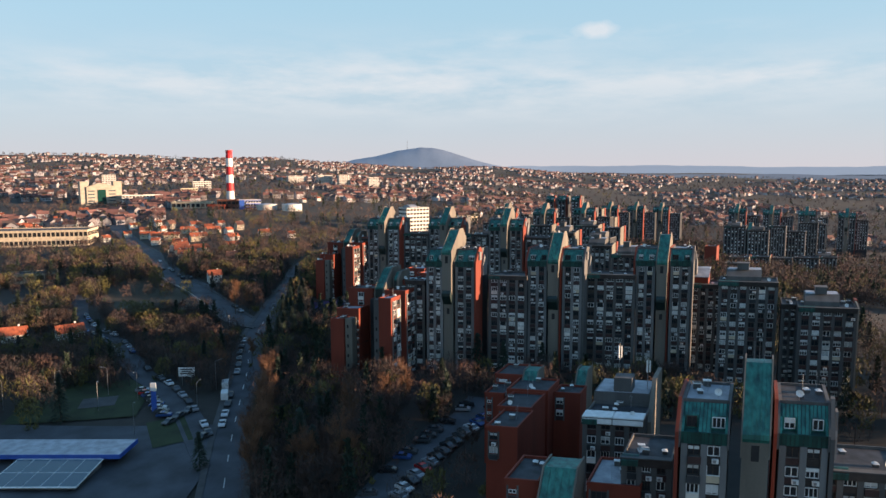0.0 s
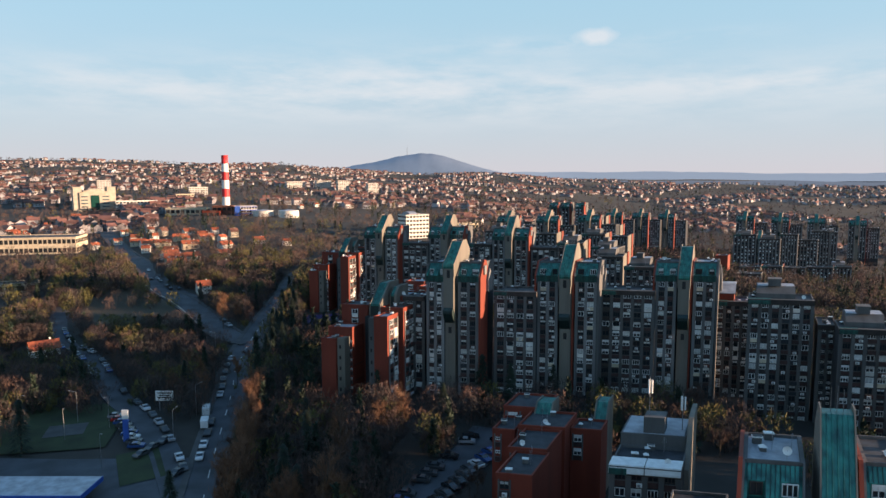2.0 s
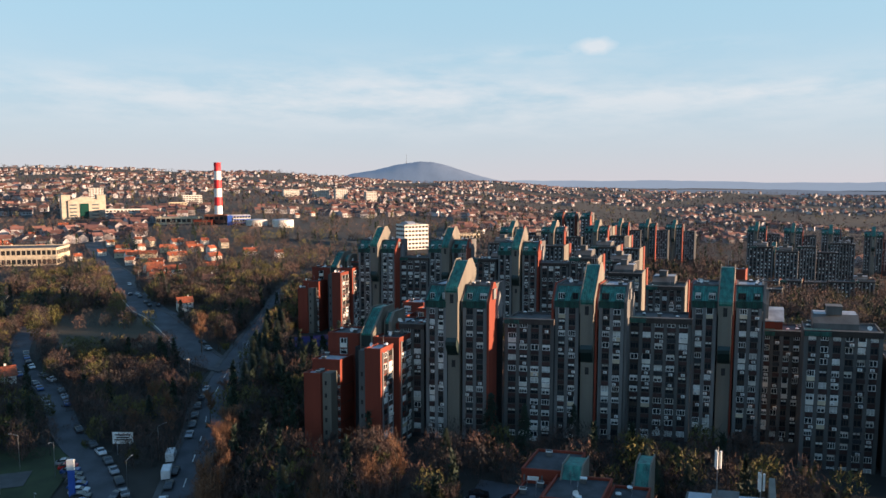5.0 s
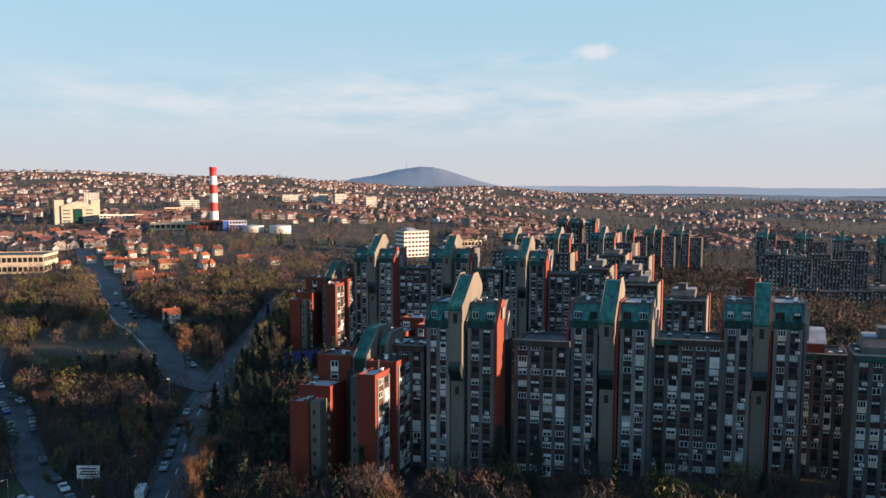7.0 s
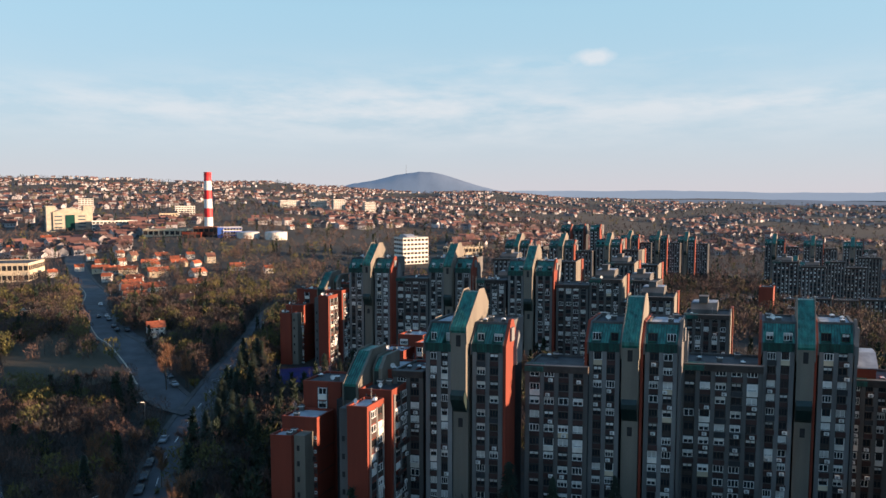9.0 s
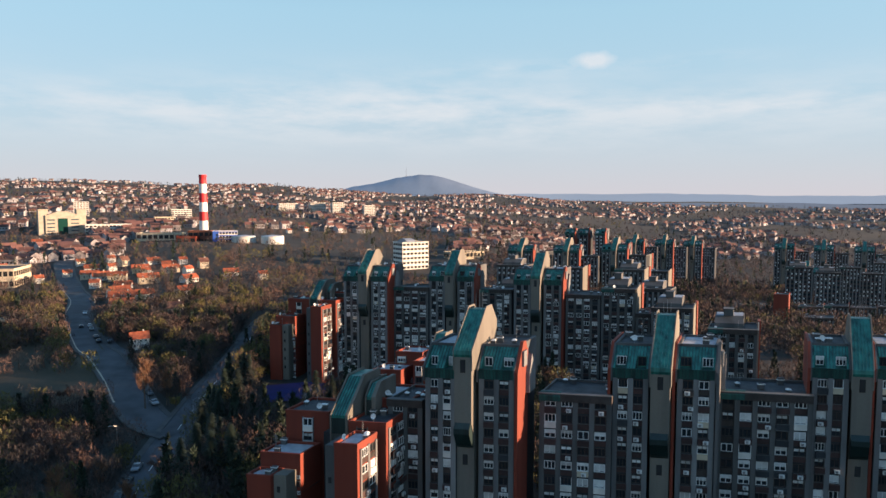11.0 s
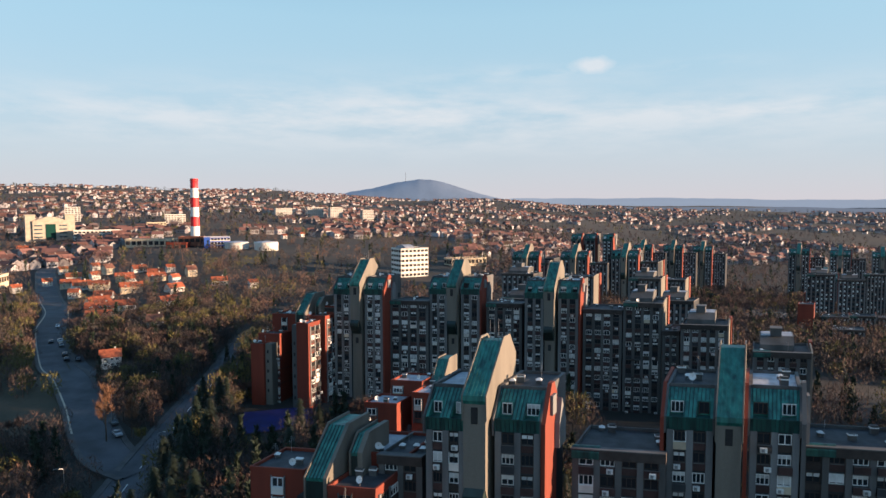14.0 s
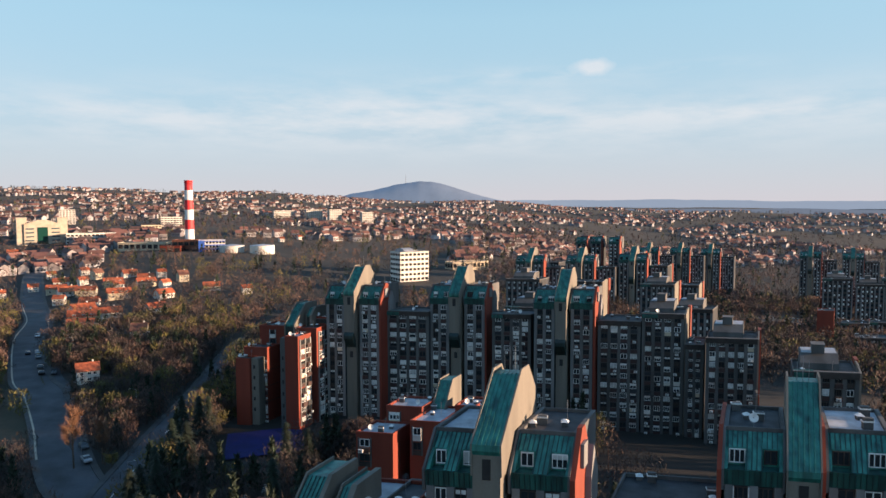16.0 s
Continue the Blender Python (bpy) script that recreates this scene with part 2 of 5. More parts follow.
# ---- terrain ----
AZ = (-0.75, -0.52, -0.30, 0.0, 0.33, 0.62)
DIST = (0, 120, 200, 300, 400, 550, 800, 1200, 2000, 3000, 4000, 4950)
HEIGHT = (
    (-10, -10, -9, -5, 0, 0), (-11, -11, -10, -5, -5, -4), (-8, -8, -7, -1, -1, -2), (-5, -4, -2.5, 0, 0, -2), (-2, 1, 2.8, 1, -2, -8), (0, 2, 8, 4, -10, -18),
    (4, 10, 20, 10, -24, -30), (22, 30, 32, 16, -24, -34), (70, 68, 60, 34, -10, -24), (140, 128, 119, 75, 30, 14), (118, 100, 88, 66, 48, 40), (62, 62, 62, 62, 62, 62))


def smooth01(t):
    t = min(1, max(0, t))
    return t * t * (3 - 2 * t)


def hgt(x, y):
    d, a = math.hypot(x, y), math.atan2(x, y)
    if abs(a) > 1.6:
        a = math.copysign(0.75, a)
    i = max([k for k in range(len(DIST) - 1) if DIST[k] <= d] or [0])
    j = max([k for k in range(len(AZ) - 1) if AZ[k] <= a] or [0])
    s, t = (d - DIST[i]) / (DIST[i + 1] - DIST[i]), smooth01((a - AZ[j]) / (AZ[j + 1] - AZ[j]))
    s = min(1, s)
    lo = HEIGHT[i][j] * (1 - t) + HEIGHT[i][j + 1] * t
    hi = HEIGHT[i + 1][j] * (1 - t) + HEIGHT[i + 1][j + 1] * t
    z = lo * (1 - s) + hi * s
    k = smooth01((d - 700) / 1600)
    return z + k * (14 * noise.noise((x / 420, y / 420, 3)) + 5 * noise.noise((x / 130, y / 130, 7)))


GROUND = mat("grass_and_earth", (0.040, 0.033, 0.027), 0.95, 0.36, 0.02, 0.25, tint=(0.012, 0.014, 0.0115), bump=0.4)
g = Geo()
radii = [0, 6, 12] + [18 + 7 * k for k in range(90)] + [660 * 1.075 ** k for k in range(28)] + [4960]
NA = 160
for r in radii:
    for k in range(NA):
        a = 2 * math.pi * k / NA
        x, y = r * math.sin(a), r * math.cos(a)
        g.v.append((x, y, hgt(x, y)))
for i in range(len(radii) - 1):
    for k in range(NA):
        p, q = i * NA + k, i * NA + (k + 1) % NA
        g.f.append((p, p + NA, q + NA, q))
        g.m.append(0)
part("ground", g, GROUND, None, "brown and green early spring grass and earth", kind="structure", smooth=True)

# far hill with a mast; blue distance haze is put in as colour and glow
HILL = mat("hazed_hill", (0.10, 0.13, 0.17), 1.0, 0.12, 0.008, 0.05, bump=0)
RIDGE = mat("hazed_ridge", (0.12, 0.16, 0.22), 1.0, 0.05, 0.004, 0.03, bump=0)
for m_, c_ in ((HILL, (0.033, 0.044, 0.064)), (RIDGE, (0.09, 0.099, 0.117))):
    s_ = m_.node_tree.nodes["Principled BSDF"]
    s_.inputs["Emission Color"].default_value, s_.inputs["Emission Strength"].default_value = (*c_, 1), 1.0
g = Geo()
HX = (-760, -570, -480, -370, -270, -175, -90, -35, 60, 220, 430, 640)
HZ = (118, 157, 170, 197, 216, 229, 224, 217, 189, 137, 86, 50)
n0 = 80
for r in range(7):
    for k in range(n0 + 1):
        x = -760 + 1400 * k / n0
        w = 1 - abs(r - 3) / 3
        top = float(np.interp(x, HX, HZ)) + 4 * noise.noise((x / 60, r * 0.7, 1))
        g.v.append((x, 4560 + 45 * r, 40 + (top - 40) * w ** 0.8))
for r in range(6):
    for k in range(n0):
        p = r * (n0 + 1) + k
        g.f.append((p, p + 1, p + n0 + 2, p + n0 + 1))
        g.m.append(0)
part("backdrop_hill", g, HILL, None, "wooded hill on the horizon with blue haze in its colour", kind="structure", smooth=True)
# low layers to the right, their haze again made by blue-grey colour and emission
LOW = mat("hazed_plain", (0.10, 0.11, 0.13), 1.0, 0.10, 0.01, 0.05, bump=0)
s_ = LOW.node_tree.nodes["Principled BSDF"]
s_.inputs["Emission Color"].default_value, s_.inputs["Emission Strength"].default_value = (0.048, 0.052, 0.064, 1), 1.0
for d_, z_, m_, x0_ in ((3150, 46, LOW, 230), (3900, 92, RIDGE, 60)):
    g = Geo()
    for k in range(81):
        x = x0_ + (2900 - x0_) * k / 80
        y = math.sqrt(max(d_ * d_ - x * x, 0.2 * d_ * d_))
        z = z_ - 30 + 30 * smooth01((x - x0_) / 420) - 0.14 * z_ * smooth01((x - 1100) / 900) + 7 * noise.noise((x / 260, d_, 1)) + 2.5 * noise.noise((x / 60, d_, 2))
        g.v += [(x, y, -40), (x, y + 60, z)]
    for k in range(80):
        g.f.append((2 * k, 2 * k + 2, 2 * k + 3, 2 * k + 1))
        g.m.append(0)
    part("backdrop_plain", g, m_, None, "low distant hills with blue haze in their colour", kind="structure", smooth=True)
mast = empty("radio_mast", (-262, 4690, 205), "thin grey radio mast on a distant hill", "mast")
g = Geo()
g.tube((0, 0, -20), (0, 0, 70), 1.3, 0.6, 6)
part("pole", g, BROWN, mast)


# ---- facade kit ----
def window_mesh(w, h, blind=0.0, three=False, frame_mat=None):
    """One sheet: a raised frame with panes set back in it; blind: the share of the panes that a roller blind covers."""
    g = Geo()
    f, d, back = 0.1, 0.12, 0.03
    xs = [-w / 2, -w / 2 + f, w / 2 - f, w / 2]
    for c in ((-w / 6, w / 6) if three else (0,)):
        xs += [c - f / 2, c + f / 2]
    xs.sort()
    zs = [0, f] + ([f + (h - 2 * f) * (1 - blind)] if 0 < blind < 0.95 else []) + [h - f, h]
    for i in range(len(xs) - 1):
        for k in range(len(zs) - 1):
            x0, x1, z0, z1 = xs[i], xs[i + 1], zs[k], zs[k + 1]
            pane = i % 2 == 1 and 0 < k < len(zs) - 2
            cover = pane and blind and k == len(zs) - 3
            if not pane:
                g.poly([(x0, -d, z0), (x1, -d, z0), (x1, -d, z1), (x0, -d, z1)], 0)
            else:
                y = -0.08 if cover else -back
                o = [(x0, -d, z0), (x1, -d, z0), (x1, -d, z1), (x0, -d, z1)]
                q = [(p[0], y, p[2]) for p in o]
                g.poly(q, 2 if cover else 1)
                for a in range(4):
                    c = (a + 1) % 4
                    g.poly([o[a], o[c], q[c], q[a]], 0)
    g.poly([(-w / 2, 0, h), (-w / 2, -d, h), (w / 2, -d, h), (w / 2, 0, h)], 0)
    g.poly([(-w / 2, 0, 0), (w / 2, 0, 0), (w / 2, -d, 0), (-w / 2, -d, 0)], 0)
    g.poly([(-w / 2, 0, 0), (-w / 2, -d, 0), (-w / 2, -d, h), (-w / 2, 0, h)], 0)
    g.poly([(w / 2, 0, 0), (w / 2, 0, h), (w / 2, -d, h), (w / 2, -d, 0)], 0)
    me = g.mesh("window", [frame_mat or WHITE, GLASS, BLIND])
    bm = bmesh.new()
    bm.from_mesh(me)
    bmesh.ops.remove_doubles(bm, verts=bm.verts, dist=0.0005)
    bm.to_mesh(me)
    bm.free()
    return me


WIN = [window_mesh(1.5, 1.4), window_mesh(1.5, 1.4, 0.45), window_mesh(1.5, 1.4, 0.9), window_mesh(1.9, 1.4, 0, True), window_mesh(1.9, 1.4, 0.35, True)]
WIN_DARK = [window_mesh(1.5, 1.4, 0, False, BROWN), window_mesh(1.9, 1.4, 0, True, BROWN), window_mesh(1.5, 1.4, 0.4, False, BROWN)]
WIN_SMALL = window_mesh(1.0, 0.6)
g = Geo()
g.box(-0.42, 0.42, -0.42, -0.08, 0, 0.6)
g.box(-0.3, 0.1, -0.44, -0.42, 0.08, 0.5, 1)
g.box(-0.35, -0.3, -0.4, 0.1, -0.1, 0, 1)
g.box(0.3, 0.35, -0.4, 0.1, -0.1, 0, 1)
AC = g.mesh("air_conditioner", [WHITE, METAL])
FL = 2.75
FAR = [False]  # far blocks take joined facade panels
g = Geo()
g.tube((0, 0, 0), (0, 0, 0.9), 0.04, 0.04, 5)
g.tube((0, -0.02, 0.95), (0, -0.16, 1.0), 0.06, 0.5, 14, 1)
g.tube((0, -0.14, 1.0), (0, 0.0, 0.95), 0.5, 0.05, 14, 1)
DISH = g.mesh("satellite_dish", [METAL, WHITE])
made_panels = {}


def panel_mesh(kind, w):
    key = (kind, round(w, 2))
    if key in made_panels:
        return made_panels[key]
    g = Geo()
    if kind == "spandrel":
        g.box(-w / 2, w / 2, -0.18, 0.02, 0, 0.95)
        g.box(-w / 2, w / 2, -0.26, 0.02, 0.95, 1.03, 1)
        me = g.mesh("spandrel", [RED_DARK, CONCRETE])
    elif kind in ("white", "cream"):
        g.box(-w / 2, w / 2, -0.32, 0.02, 0, 1.02)
        g.box(-w / 2, w / 2, -0.36, 0.02, 1.02, 1.08, 1)
        g.box(-w / 2, -w / 2 + 0.1, -0.32, 0.02, 1.08, 2.45, 1)
        g.box(w / 2 - 0.1, w / 2, -0.32, 0.02, 1.08, 2.45, 1)
        me = g.mesh("spandrel", [WALL_WHITE if kind == "white" else WALL_CREAM, WHITE])
    elif kind == "brown":
        g.box(-w / 2, w / 2, -0.14, 0.02, 0, 0.9)
        for k in range(1, 5):
            g.box(-w / 2, w / 2, -0.17, -0.14, k * 0.18 - 0.02, k * 0.18 + 0.05)
        me = g.mesh("spandrel", [BROWN])
    else:
        g.box(-w / 2, w / 2, -0.75, -0.65, 0, 1.0)
        g.box(-w / 2, w / 2, -0.78, -0.62, 1.0, 1.06, 1)
        g.box(-w / 2, w / 2, -0.75, 0.02, -0.14, 0, 1)
        me = g.mesh("balcony", [RED_DARK if kind == "balcony" else CONCRETE_DARK, CONCRETE])
    made_panels[key] = me
    return me


def facade(parent, a, b, z0, floors, bays, rng, skin="tower", pilaster=0.8, fl=FL, proud=0.34, stone=None):
    """Fills the wall from a to b (plan points, left to right from outside) with storeys of windows, spandrels, balconies and uprights."""
    a, b = Vector((a[0], a[1], 0)), Vector((b[0], b[1], 0))
    run = b - a
    length, rz = run.length, math.atan2(run.y, run.x)
    d = run / length
    out = Vector((d.y, -d.x, 0))
    bay = (length - pilaster) / bays
    clear = bay - pilaster
    if FAR[0]:
        g = Geo()
        at = lambda s, o, z: tuple(a + d * s + out * o + Vector((0, 0, z)))
        for k in range(bays + 1):
            s = bay * k
            g.poly([at(s, proud, z0), at(s + pilaster, proud, z0), at(s + pilaster, proud, z0 + floors * fl), at(s, proud, z0 + floors * fl)], 3)
            g.poly([at(s + pilaster, proud, z0), at(s + pilaster, 0, z0), at(s + pilaster, 0, z0 + floors * fl), at(s + pilaster, proud, z0 + floors * fl)], 3)
        for k in range(bays):
            s = bay * k + pilaster
            for f in range(floors):
                z = z0 + f * fl
                mi = 0 if rng.random() < 0.45 else (1 if rng.random() < 0.8 else 2)
                e = clear
                g.poly([at(s, 0.05, z + 1.1), at(s + e, 0.05, z + 1.1), at(s + e, 0.05, z + 2.5), at(s, 0.05, z + 2.5)], 1)
                if mi != 1:
                    g.poly([at(s + 0.1, 0.1, z + 1.15), at(s + e * 0.55, 0.1, z + 1.15), at(s + e * 0.55, 0.1, z + 2.3), at(s + 0.1, 0.1, z + 2.3)], 0)
                g.poly([at(s, 0.15, z), at(s + e, 0.15, z), at(s + e, 0.15, z + 1.05), at(s, 0.15, z + 1.05)], 4 if rng.random() < 0.6 else 5)
        part("facade_infill", g, [BLIND, GLASS, WHITE, CONCRETE_LIGHT, RED_DARK, BROWN], parent, kind="stuff")
        return
    for k in range(bays + 1):
        g = Geo()
        g.box(-pilaster / 2, pilaster / 2, -proud, 0.05, 0, floors * fl)
        c = a + d * (pilaster / 2 + bay * k)
        piece("pilaster", g.mesh("pilaster", [stone or CONCRETE]), parent, (c.x, c.y, z0), rz)
    for k in range(bays):
        c = a + d * (pilaster / 2 + bay * (k + 0.5))
        style = rng.random()
        for f in range(floors):
            z = z0 + f * fl
            r = rng.random()
            open_loggia = (style < 0.4 and r < 0.75) or r < 0.1
            kind = ("balcony" if r < 0.5 else "grey_balcony") if open_loggia else ("spandrel" if style < 0.75 else "brown")
            if rng.random() < 0.09:
                open_loggia, kind = False, rng.choice(("white", "white", "cream"))
            piece("balcony" if open_loggia else "spandrel", panel_mesh(kind, clear + 0.02), parent, (c.x, c.y, z + 0.1), rz)
            if clear < 1.3:
                me, w0 = WIN_SMALL, 1.0
            else:
                pick = rng.random()
                me = rng.choice(WIN) if pick < 0.54 else rng.choice(WIN_DARK)
                w0 = 1.9 if me in (WIN[3], WIN[4], WIN_DARK[1]) else 1.5
            sx = min(1.25, (clear - 0.06) / w0)
            piece("window", me, parent, (c.x, c.y, z + (1.12 if me is not WIN_SMALL else 1.5)), rz, scale=(sx, 1, 1))
            if rng.random() < 0.26:
                p = c + out * (0.75 if open_loggia else 0.2) + d * rng.uniform(-0.3, 0.3) * clear
                piece("air_conditioner", AC, parent, (p.x, p.y, z + 0.25), rz)


def sk(x, y):
    return (x + SKEW * y, y)


def roof_bits(parent, x0, x1, y0, y1, z, rng, n=3):
    """Vents, hatches and low stacks on a flat roof, in the block's own plan."""
    for k in range(n):
        x, y = rng.uniform(x0 + 0.6, x1 - 0.6), rng.uniform(y0 + 0.6, y1 - 0.6)
        g = Geo()
        if rng.random() < 0.5:
            g.box(-0.35, 0.35, -0.35, 0.35, 0, 0.5)
            g.box(-0.45, 0.45, -0.45, 0.45, 0.5, 0.75, 1, 0.3)
            nm = "roof_vent"
        else:
            g.box(-0.5, 0.5, -0.3, 0.3, 0, rng.uniform(0.8, 1.3))
            g.box(-0.58, 0.58, -0.38, 0.38, 0.8, 0.95, 1)
            nm = "chimney"
        p = sk(x, y)
        piece(nm, g.mesh(nm, [CONCRETE, WHITE]), parent, (p[0], p[1], z))
    for k in range(rng.randint(0, 1) if not FAR[0] else 0):
        x, y = sk(rng.uniform(x0 + 0.6, x1 - 0.6), y0 + rng.uniform(0.4, 1.2))
        piece("satellite_dish", DISH, parent, (x, y, z + 0.1), rng.uniform(-0.6, 0.6))
    for k in range(rng.randint(0, 2)):
        x, y = sk(rng.uniform(x0 + 0.6, x1 - 0.6), rng.uniform(y0 + 0.6, y1 - 0.6))
        g = Geo()
        g.tube((0, 0, 0), (0, 0, 2.6), 0.035, 0.025, 4)
        for q in range(4):
            g.tube((-0.5 + 0.08 * q, 0, 1.7 + 0.25 * q), (0.5 - 0.08 * q, 0, 1.7 + 0.25 * q), 0.02, 0.02, 3)
        piece("aerial", g.mesh("aerial", [METAL]), parent, (x, y, z), rng.uniform(0, 3))


def parapet(g, x0, x1, y0, y1, z, h=0.5, t=0.25, mi=0):
    g.box(x0, x1, y0, y0 + t, z, z + h, mi)
    g.box(x0, x1, y1 - t, y1, z, z + h, mi)
    g.box(x0, x0 + t, y0 + t, y1 - t, z, z + h, mi)
    g.box(x1 - t, x1, y0 + t, y1 - t, z, z + h, mi)


def mansard_tower(loc, w, depth, floors, rng, gable=None, label="", left=False):
    """A slim tower with a green copper top; gable: a red wall on its right side that rises past the roof; left: a red wall on the other."""
    top = floors * FL
    t = empty("apartment_tower", loc, label or "grey concrete apartment tower with a green copper mansard top", "tower block", "estate towers")
    g = Geo()
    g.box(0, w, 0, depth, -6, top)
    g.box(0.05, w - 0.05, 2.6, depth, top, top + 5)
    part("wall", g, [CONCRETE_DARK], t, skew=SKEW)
    facade(t, sk(0, 0), sk(w, 0), 0, floors, 2, rng, pilaster=0.85, stone=CONCRETE_LIGHT)
    # skirt of dark copper, sloping copper above it, two dormers
    g = Geo()
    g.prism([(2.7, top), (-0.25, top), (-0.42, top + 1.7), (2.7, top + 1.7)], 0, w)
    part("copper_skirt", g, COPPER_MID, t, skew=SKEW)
    s0, s1 = (-0.2, top + 1.7), (2.5, top + 5.0)
    mid0, mid1 = w * 0.36, w * 0.64
    for x0, x1 in ((0, 0.35), (mid0, mid1), (w - 0.35, w)):
        g = Geo()
        g.prism([(2.7, top + 1.7), s0, s1, (2.7, top + 5.0)], x0, x1)
        part("copper_panel", g, COPPER, t, skew=SKEW)
    for x0, x1 in ((0.35, mid0), (mid1, w - 0.35)):
        g = Geo()
        g.prism([(2.7, top + 1.7), (1.15, top + 1.7), (1.15, top + 3.6), s1, (2.7, top + 5.0)], x0, x1)
        part("dormer", g, COPPER, t, skew=SKEW)
    g = Geo()
    for k in range(int(w / 0.5)):
        x = 0.2 + k * 0.5
        if mid0 < x < mid1:
            g.prism([(2.5, top + 4.9), s0, (s0[0] - 0.08, s0[1] + 0.05), (2.42, top + 5.07)], x, x + 0.07)
        else:
            g.prism([(2.5, top + 4.9), (1.2, top + 3.6), (1.12, top + 3.65), (2.42, top + 5.07)], x, x + 0.07)
    for k in range(int(w / 0.55)):
        x = 0.3 + k * 0.55
        g.prism([(0, top), (-0.31, top), (-0.48, top + 1.7), (0, top + 1.7)], x, x + 0.06)
    part("standing_seams", g, COPPER_DARK, t, skew=SKEW, kind="stuff")
    for x0, x1 in ((0.35, mid0), (mid1, w - 0.35)):
        c = sk((x0 + x1) / 2, 1.1)
        piece("window", rng.choice(WIN + WIN_DARK), t, (c[0], c[1], top + 1.95), 0, scale=(min(1.2, (x1 - x0 - 0.1) / 1.9), 1, 1.1))
    g = Geo()
    g.box(0.2, w - 0.2, 2.7, depth - 0.2, top + 5.0, top + 5.06)
    part("roof_deck", g, rng.choice([ROOF, ROOF, ROOF_PALE]), t, skew=SKEW)
    g = Geo()
    parapet(g, 0, w, 2.45, depth, top + 5.0, 0.45, 0.22)
    part("parapet", g, CONCRETE, t, skew=SKEW)
    for xs in (0, w):
        g = Geo()
        x0, x1 = (-0.25, 0.0) if xs == 0 else (w, w + 0.25)
        g.prism([(depth, top - 0.5), (-0.55, top - 0.5), (-0.6, top + 1.8), (2.3, top + 5.45), (depth, top + 5.45)], x0, x1)
        part("side_wall", g, CONCRETE, t, skew=SKEW)
    roof_bits(t, 0, w, 3, depth, top + 5.06, rng, 3)
    if gable:
        g = Geo()
        h = top + 6.1
        g.prism([(4.6, -6), (-0.7, -6), (-0.7, top + 1.4), (2.2, h), (3.4, h), (4.6, top + 4.2)], w + 0.26, w + 0.8)
        part("gable_wall", g, RED if gable == "red" else CONCRETE, t, "red rendered end wall with a sloping top", skew=SKEW)
        g = Geo()
        g.prism([(1.3, top + 2.0), (1.3, top + 4.6), (3.0, top + 4.6), (3.0, top + 2.0)][::-1], w + 0.86, w + 1.2)
        g.prism([(3.4, top - 3.0), (3.4, top + 0.4), (4.6, top + 3.6), (6.6, top + 0.2), (6.6, top - 3.0)][::-1], w + 0.86, w + 1.5)
        part("hood", g, CONCRETE_LIGHT, t, skew=SKEW)
    if left:
        g = Geo()
        g.prism([(depth, -6), (-0.6, -6), (-0.65, top + 1.7), (2.25, top + 5.7), (depth, top + 5.7)], -0.72, -0.26)
        part("side_panel", g, RED, t, "red rendered side wall", skew=SKEW)
    return t


def fin(loc, w, top, rng, drop=8.3):
    """The lift and stair shaft between two towers: pale concrete, a steep copper roof and a dark hopper half way down."""
    t = empty("stair_shaft", loc, "pale concrete stair shaft with a steep green copper roof", "stair tower", "estate stair shafts")
    z1 = top - drop
    g = Geo()
    g.prism([(9.5, -6), (-0.4, -6), (-0.4, z1 * 0.62), (-1.5, z1 * 0.68), (-1.5, z1 - 0.6), (-0.9, z1), (9.5, z1)], 0, w)
    part("shaft", g, FIN, t, skew=SKEW)
    g = Geo()
    for x0, x1 in ((-0.18, 0.0), (w, w + 0.18)):
        g.prism([(9.5, z1 - 3), (-1.6, z1 - 3), (-1.75, z1 + 0.4), (4.6, top + 0.6), (7.0, top + 0.6), (9.5, top - 2.5)], x0, x1)
    part("cheek_wall", g, FIN, t, skew=SKEW)
    g = Geo()
    g.prism([(9.4, z1 - 0.8), (-1.5, z1 - 0.8), (-1.75, z1 - 0.3), (-1.7, z1 + 0.35), (4.5, top), (6.6, top), (9.4, top - 2.8)], 0.01, w - 0.01)
    part("copper_roof", g, COPPER, t, skew=SKEW)
    g = Geo()
    for k in range(1, 6):
        x = w * k / 6
        g.prism([(5, top - 0.2), (-1.6, z1 + 0.3), (-1.85, z1 + 0.38), (4.45, top + 0.1), (5, top + 0.1)], x - 0.04, x + 0.04)
    part("standing_seams", g, COPPER, t, skew=SKEW, kind="stuff")
    bz = z1 * 0.62
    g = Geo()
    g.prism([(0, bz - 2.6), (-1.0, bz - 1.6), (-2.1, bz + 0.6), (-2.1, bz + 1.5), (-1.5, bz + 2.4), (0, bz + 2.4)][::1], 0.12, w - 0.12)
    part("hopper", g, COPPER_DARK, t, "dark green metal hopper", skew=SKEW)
    # slots are solid dark blocks; the shade of an opening is only colour
    for y, za, zb in ((-1.56, z1 - 3.4, z1 - 1.2), (-0.46, bz - 5.2, bz - 3.4)):
        g = Geo()
        g.box(w * 0.35, w * 0.65, y, y + 0.11, za, zb)
        part("slot", g, DARK, t, skew=SKEW)
    g = Geo()
    for k in range(3):
        g.tube((w * (0.3 + 0.2 * k), 5.5, top), (w * (0.3 + 0.2 * k), 5.5, top + 2 + 1.8 * rng.random()), 0.05, 0.03, 4)
    part("aerial", g, METAL, t, skew=SKEW)
    return t


